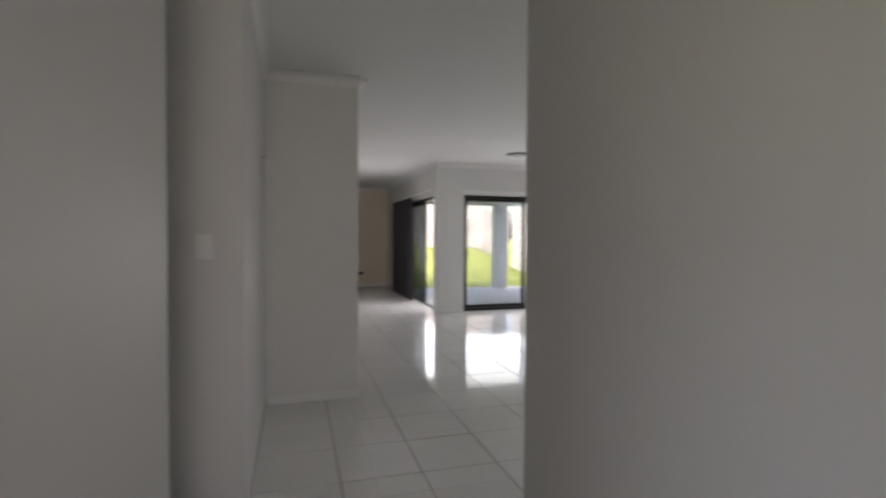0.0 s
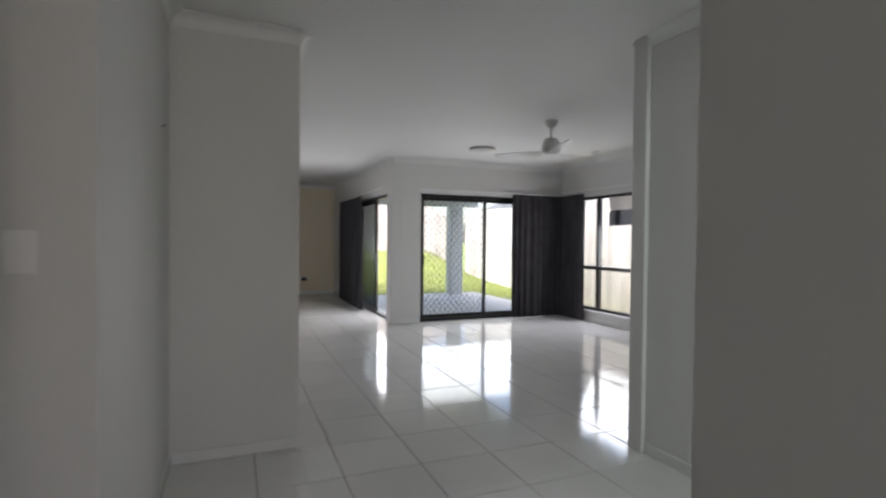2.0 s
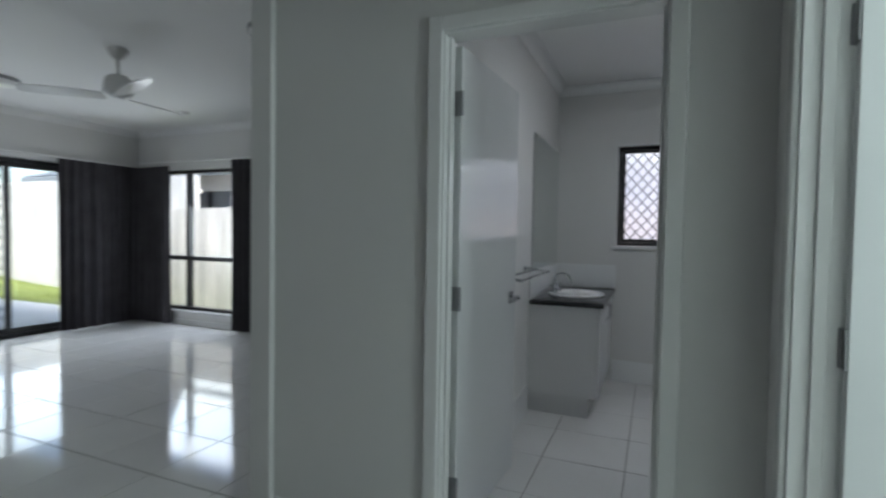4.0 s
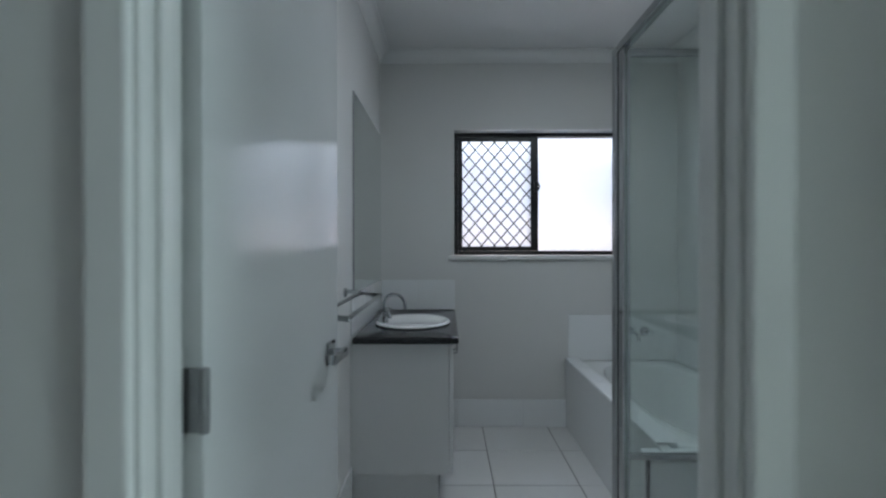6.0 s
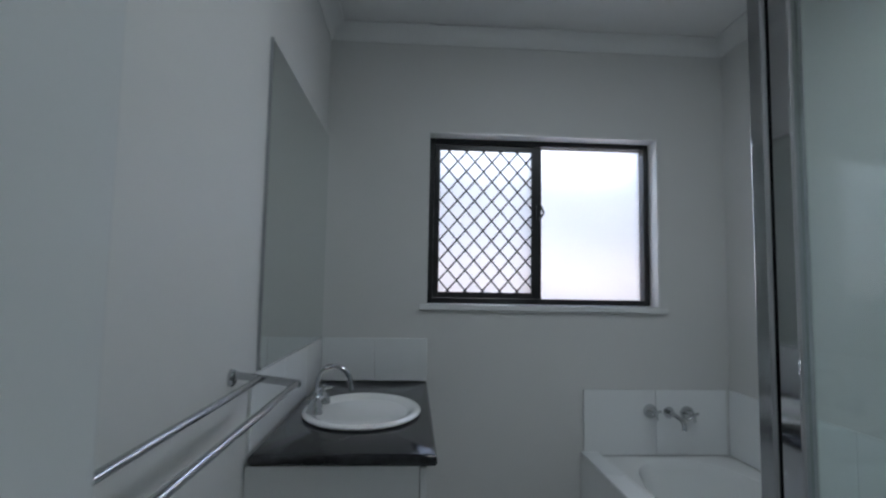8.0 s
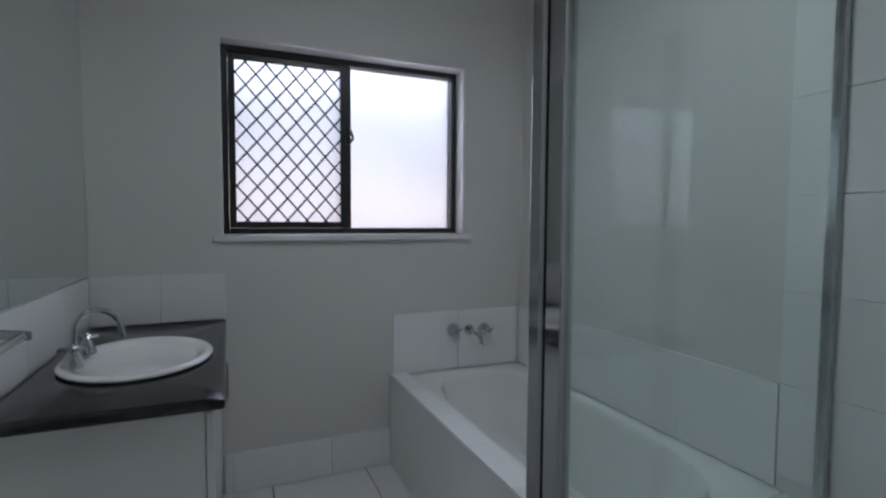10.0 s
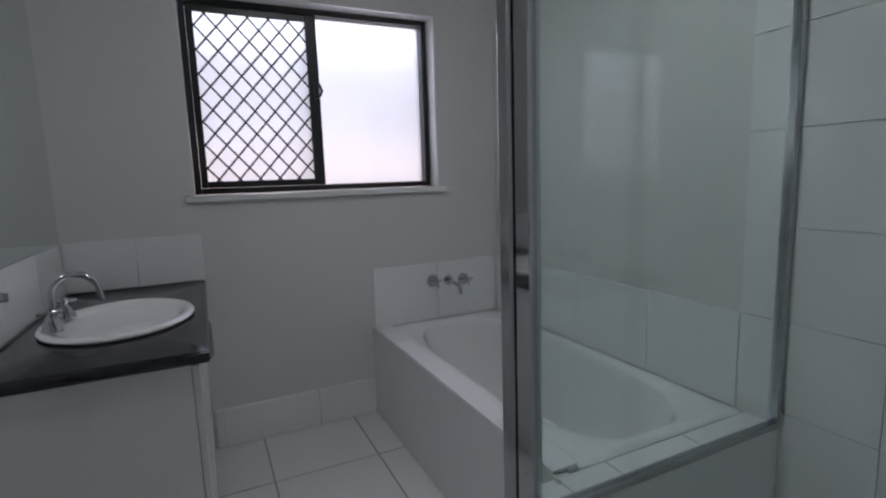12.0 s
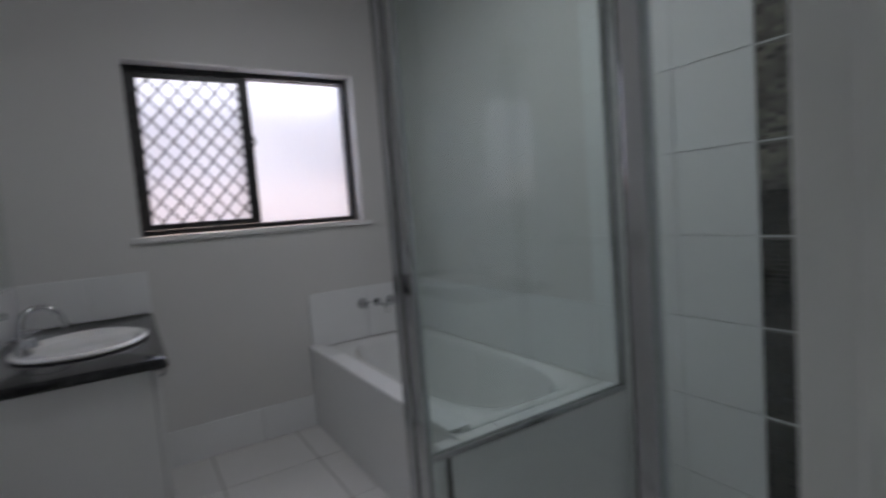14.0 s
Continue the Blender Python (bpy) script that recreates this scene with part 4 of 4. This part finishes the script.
for z0, z1 in zip(JZ, JZ[1:]):
    rows = int((z1 - z0 - 0.006) / 0.0148)
    for r in range(rows):
        for c in range(4):
            x, z = 0.5035 + c * 0.0248, z0 + 0.004 + r * 0.0148
            if 1.2 < z < 1.8 and n_near < 290:
                o = new("chip", me_chip)
                o.parent = mo
                o.matrix_parent_inverse = Matrix.Translation(-mo.location)
                o.location = (x, -2.065 - random.random() * 0.0006, z)
                n_near += 1
            else:
                box(chips, x, x + 0.0228, -2.0674, -2.065 - random.random() * 0.0006, z, z + 0.0128)
    part("joint", boxed(0.5015, 0.6035, -2.0674, -2.0652, z1 - 0.004, z1), M_WTILE, mo, "white joint line")
tagged(part("chips", chips, M_MOSAIC, mo), kind="stuff")

# vanity splashback and skirting tiles
sp = thing("vanity_splashback", "white tile splashback above the vanity", "splashback", (2.3, -0.05, 0.83))
part("bed", boxed(2.7535, 2.7595, -0.526, -0.001, 0.8225, 1.028), M_WGROUT, sp)
for a, b_ in ((-0.526, -0.27), (-0.268, -0.012)):
    part("tile", boxed(2.746, 2.7533, a, b_, 0.8235, 1.03, bevel=0.0012, seg=1), M_WTILE, sp)
part("bed", boxed(1.672, 2.745, -0.0055, -0.0005, 0.8225, 1.028), M_WGROUT, sp)
for i in range(3):
    a = 1.672 + i * 0.357
    part("tile", boxed(a, min(a + 0.355, 2.7455), -0.0125, -0.0057, 0.8235, 1.03, bevel=0.0012, seg=1), M_WTILE, sp)
sk = thing("skirting_tiles", "white glossy skirting tiles along the bathroom walls", "skirting tiles", (2.7, -0.9, 0), kind="structure")
for a, b_ in ((-1.312, -1.0), (-0.998, -0.545), (-0.543, -0.51)):
    part("tile", boxed(2.748, 2.7585, a, b_, 0.001, 0.19, bevel=0.0015, seg=1), M_WTILE, sk)
for i in range(4):
    a = 0.02 + i * 0.42
    part("tile", boxed(a, min(a + 0.418, 1.672), -0.011, -0.0008, 0.001, 0.19, bevel=0.0015, seg=1), M_WTILE, sk)
bl = thing("bathroom_ceiling_light", "round white bathroom ceiling light, switched on", "ceiling light", (1.3, -1.12, CEIL))
part("base", lathe(bmesh.new(), [(0.16, -0.03), (0.16, -0.001)], (1.3, -1.12, CEIL)), M_WHITEPL, bl, smooth=True)
part("diffuser", lathe(bmesh.new(), [(0.01, -0.075), (0.07, -0.07), (0.13, -0.05), (0.155, -0.031)], (1.3, -1.12, CEIL)), M_LAMP, bl, "glowing opal diffuser", smooth=True)

# unseen windows with panes, added to let more daylight into the hallway
w4 = thing("added_window_4", "unseen tall sidelight added to let light into the hallway", "window", (-2.5, -5.05, 0.6), kind="structure")
outer_frame(w4, "x", -5.09, -5.02, -2.845, -2.155, 0.605, 2.195, 0.04)
w5 = thing("added_window_5", "unseen black framed window added to light the room off the hallway", "window", (-4.45, -2.4, 1.1), kind="structure")
outer_frame(w5, "y", -4.49, -4.42, -2.895, -1.905, 1.105, 2.095, 0.04)
for a in ((-2.804, -2.196, -5.058, -5.052, 0.646, 2.154), (-4.458, -4.452, -2.854, -1.946, 1.146, 2.054)):
    g = part("pane", boxed(*a), M_GLASS, w4 if a[2] < -5 else w5)
    g.visible_shadow = False

# ---- outdoors ----
bm = bmesh.new()


def ground_z(x, y):
    t = min(1, max(0, (y - 10.6) / 4.5))
    r = min(1, max(0, (5.4 - x) / 1.6))
    far = 1.05 * t * t * (3 - 2 * t) * r if y < 15.4 else 1.05 * r
    return -0.12 + far + (0.02 * noise.noise(Vector((x * 0.7, y * 0.7, 0))) if y > 10 else 0)


xs = [-300, -80, -30] + [-14 + 0.8 * i for i in range(36)] + [30, 80, 300]
ys = [-300, -80, -30, -10, 0, 5, 6] + [6.5 + 0.6 * i for i in range(18)] + [18, 24, 40, 90, 300]
grid = [[bm.verts.new((x, y, ground_z(x, y) - (0.06 if y < 6.3 and -6 < x < 3.3 else 0))) for x in xs] for y in ys]
for r, s in zip(grid, grid[1:]):
    for i in range(len(xs) - 1):
        bm.faces.new((r[i], r[i + 1], s[i + 1], s[i]))
solid("ground", bm, M_GRASS, "green lawn rising gently towards the back fence", "lawn", smooth=True)
rnd = random.Random(7)
verts, faces = [], []
for k in range(26000):
    x, y = rnd.uniform(-1.5, 5.2), rnd.uniform(9.5, 15.1)
    if x < 3.3 and y < 10.15:
        continue
    z, h, a = ground_z(x, y) - 0.005, rnd.uniform(0.025, 0.065), rnd.uniform(0, 6.28)
    dx, dy = math.cos(a) * 0.006, math.sin(a) * 0.006
    i = len(verts)
    verts += [(x - dx, y - dy, z), (x + dx, y + dy, z), (x + rnd.uniform(-0.02, 0.02), y + rnd.uniform(-0.02, 0.02), z + h)]
    faces.append((i, i + 1, i + 2))
me = bpy.data.meshes.new("grass")
me.from_pydata(verts, [], faces)
me.materials.append(M_BLADE)
tagged(new("grass", me), "short green grass blades of the lawn", "grass", kind="stuff")
solid("pavement_patio", boxed(-0.078, 3.3, 6.081, 10.15, -0.15, -0.015, bevel=0.01), M_CONC, "pale smooth concrete patio slab", "patio")
col = thing("patio_column", "pale rendered square column holding the patio roof", "column", (2.6, 9.85, -0.015))
part("shaft", boxed(2.44, 2.76, 9.72, 10.04, -0.015, 2.159, bevel=0.01), M_RENDER, col)
pr = thing("patio_roof", "flat patio roof with a deep rendered beam", "patio roof", (1.5, 8, 2.34))
part("beam", boxed(-0.07, 3.2, 9.74, 10.02, 2.16, 2.6, bevel=0.008), M_RENDER, pr)
part("soffit", boxed(-0.07, 3.2, 6.085, 10.3, 2.601, 2.66), M_CEIL, pr)
part("beam", boxed(2.46, 2.74, 6.085, 9.739, 2.341, 2.6, bevel=0.008), M_RENDER, pr)


def fence(name, along, c, a0, a1, base, height, mat, label, step=0.2):
    ob = thing(name, label, "fence", (c, (a0 + a1) / 2, 0) if along == "y" else ((a0 + a1) / 2, c, 0))
    n = int((a1 - a0) / step)
    me = mesh_of("paling", boxed(0, step - 0.008, -0.011, 0.011, 0, height, bevel=0.003, seg=1) if along == "x" else boxed(-0.011, 0.011, 0, step - 0.008, 0, height, bevel=0.003, seg=1), mat)
    r = random.Random(n)
    for i in range(n):
        o = new("paling", me)
        o.parent = ob
        o.matrix_parent_inverse = Matrix.Translation(-ob.location)
        a = a0 + i * step
        o.location = (a, c + r.uniform(-0.004, 0.004), base(a) + r.uniform(-0.01, 0.01)) if along == "x" else (c + r.uniform(-0.004, 0.004), a, base(a) + r.uniform(-0.01, 0.01))
    for h in (0.3, height - 0.35):
        bm = bmesh.new()
        z = base((a0 + a1) / 2) + h
        box(bm, a0, a1, c + 0.012, c + 0.05, z, z + 0.07) if along == "x" else box(bm, c + 0.012, c + 0.05, a0, a1, z, z + 0.07)
        part("rail", bm, mat, ob)
    return ob


fence("back_fence", "x", 15.2, -8, 5.3, lambda a: ground_z(a, 15.2) - 0.1, 1.75, M_BFENCE, "tall weathered grey timber paling fence on the rise")
fence("side_fence", "y", 5.3, 7.4, 15.2, lambda a: -0.15, 2.5, M_FENCE, "tall pale weathered timber side fence")
fence("jog_fence", "x", 7.4, 4.4, 5.3, lambda a: -0.15, 1.8, M_FENCE, "short pale timber fence return")
fence("low_side_fence", "y", 4.4, 2.2, 7.4, lambda a: -0.15, 1.8, M_FENCE, "pale weathered timber fence along the side path")
fence("tan_side_fence", "y", 4.4, -5.0, 2.2, lambda a: -0.15, 1.75, M_FENCEB, "tan timber fence along the side path")
# unseen pale slab, added to bounce daylight up into the bathroom window
solid("bounce_slab_side", boxed(3.102, 4.38, -5.0, 3.4, -0.15, -0.06, bevel=0.01), M_CONC, "unseen pale concrete slab added to bounce light into the bathroom", "path")
# second added slab, hidden by the fence; keeps green bounce off the neighbour's wall
solid("bounce_slab_neighbour", boxed(4.42, 5.998, -6.0, 7.3, -0.15, -0.06, bevel=0.01), M_CONC, "unseen pale concrete slab added to bounce neutral light on the neighbouring house", "path")

nb = thing("neighbour_house", "neighbouring rendered house with grey metal roof", "house", (8, 4, -0.15))
part("wall", wall_mesh("y", 6.0, 6.2, -7, 13, -0.15, 2.45, [(7.3, 8.6, 1.55, 2.1), (-3.2, -2.4, 1.3, 2.1)]), M_NWALL, nb)
part("wall", boxed(6.2, 13, -7, -6.8, -0.15, 2.45), M_NWALL, nb)
part("wall", boxed(6.2, 13, 12.8, 13, -0.15, 2.45), M_NWALL, nb)
w = part("window", boxed(6.08, 6.12, 7.3, 8.6, 1.55, 2.1), M_NGLASS, nb)
part("frame", boxed(6.02, 6.079, 7.92, 7.98, 1.55, 2.1), M_BLACK, w)
part("window", boxed(6.08, 6.12, -3.2, -2.4, 1.3, 2.1), M_NGLASS, nb)
part("gutter", boxed(5.42, 5.55, -7.5, 13.5, 2.36, 2.48, bevel=0.02), M_ROOF, nb)
part("soffit", boxed(5.55, 5.998, -7.5, 13.5, 2.452, 2.47), M_NWALL, nb)
bm = bmesh.new()
v = [bm.verts.new(p) for p in ((5.45, -7.5, 2.5), (5.45, 13.5, 2.5), (9.5, 9.5, 4.0), (9.5, -3.5, 4.0), (13.5, -7.5, 2.5), (13.5, 13.5, 2.5))]
for f in ((0, 1, 2, 3), (3, 2, 5, 4), (0, 3, 4), (1, 5, 2)):
    bm.faces.new([v[i] for i in f])
bmesh.ops.solidify(bm, geom=bm.faces[:], thickness=0.03)
part("roof", bm, M_ROOF, nb)


# ---- floor tiles ----
tile_meshes = {}


def lay(x0, x1, y0, y1, ox, oy, p=0.4555, g=0.006):
    """Square tiles over a rectangle; ox, oy is a grout crossing. Cut tiles at the edges."""
    i0, j0 = math.floor((x0 - ox) / p), math.floor((y0 - oy) / p)
    i = i0
    while ox + i * p < x1:
        j = j0
        while oy + j * p < y1:
            a, b_ = max(x0, ox + i * p + g / 2), min(x1, ox + (i + 1) * p - g / 2)
            c, d = max(y0, oy + j * p + g / 2), min(y1, oy + (j + 1) * p - g / 2)
            if b_ - a > 0.01 and d - c > 0.01:
                key = (round(b_ - a, 3), round(d - c, 3))
                if key not in tile_meshes:
                    tile_meshes[key] = mesh_of("tile", boxed(0, key[0], 0, key[1], -0.004, 0.0, bevel=0.0012, seg=1), M_FLOOR)
                o = new("tile", tile_meshes[key])
                o.parent = floor
                o.location = (a, c, -0.0003 * random.random())
                o.rotation_euler = (random.uniform(-0.002, 0.002), random.uniform(-0.002, 0.002), 0)
            j += 1
        i += 1


HX, HY = -2.385, 0.21
lay(-3.08, -1.985, -3.2, -0.002, HX, HY)
lay(-1.985, -0.1, -1.21, -0.002, HX, HY)
lay(-2.85, -2.2, 0.0, 1.64, HX, HY)
lay(-2.2, -0.1, 0.0, 0.75, HX, HY)
lay(-2.2, -2.12, 0.75, 1.64, HX, HY)
lay(-2.12, -0.1, 0.75, 10.8, HX, HY)
lay(-0.1, 2.95, 0.86, 5.9, HX, HY)
lay(-0.1, 0.0, -0.846, -0.07, HX, HY)
lay(0.0, 2.76, -2.08, 0.0, 2.342 - 4 * 0.4555, -0.717)
bm = boxed(-3.07, -1.96, -5.0, -3.203, -0.004, -0.0002)
box(bm, -4.39, -3.09, -4.99, -1.0, -0.004, -0.0002)
box(bm, -4.39, -3.083, -0.87, 0.0, -0.004, -0.0002)
box(bm, -1.84, -0.11, -3.09, -1.275, -0.004, -0.0002)
tagged(part("plain_tiling", bm, M_FLOOR, floor), kind="stuff")
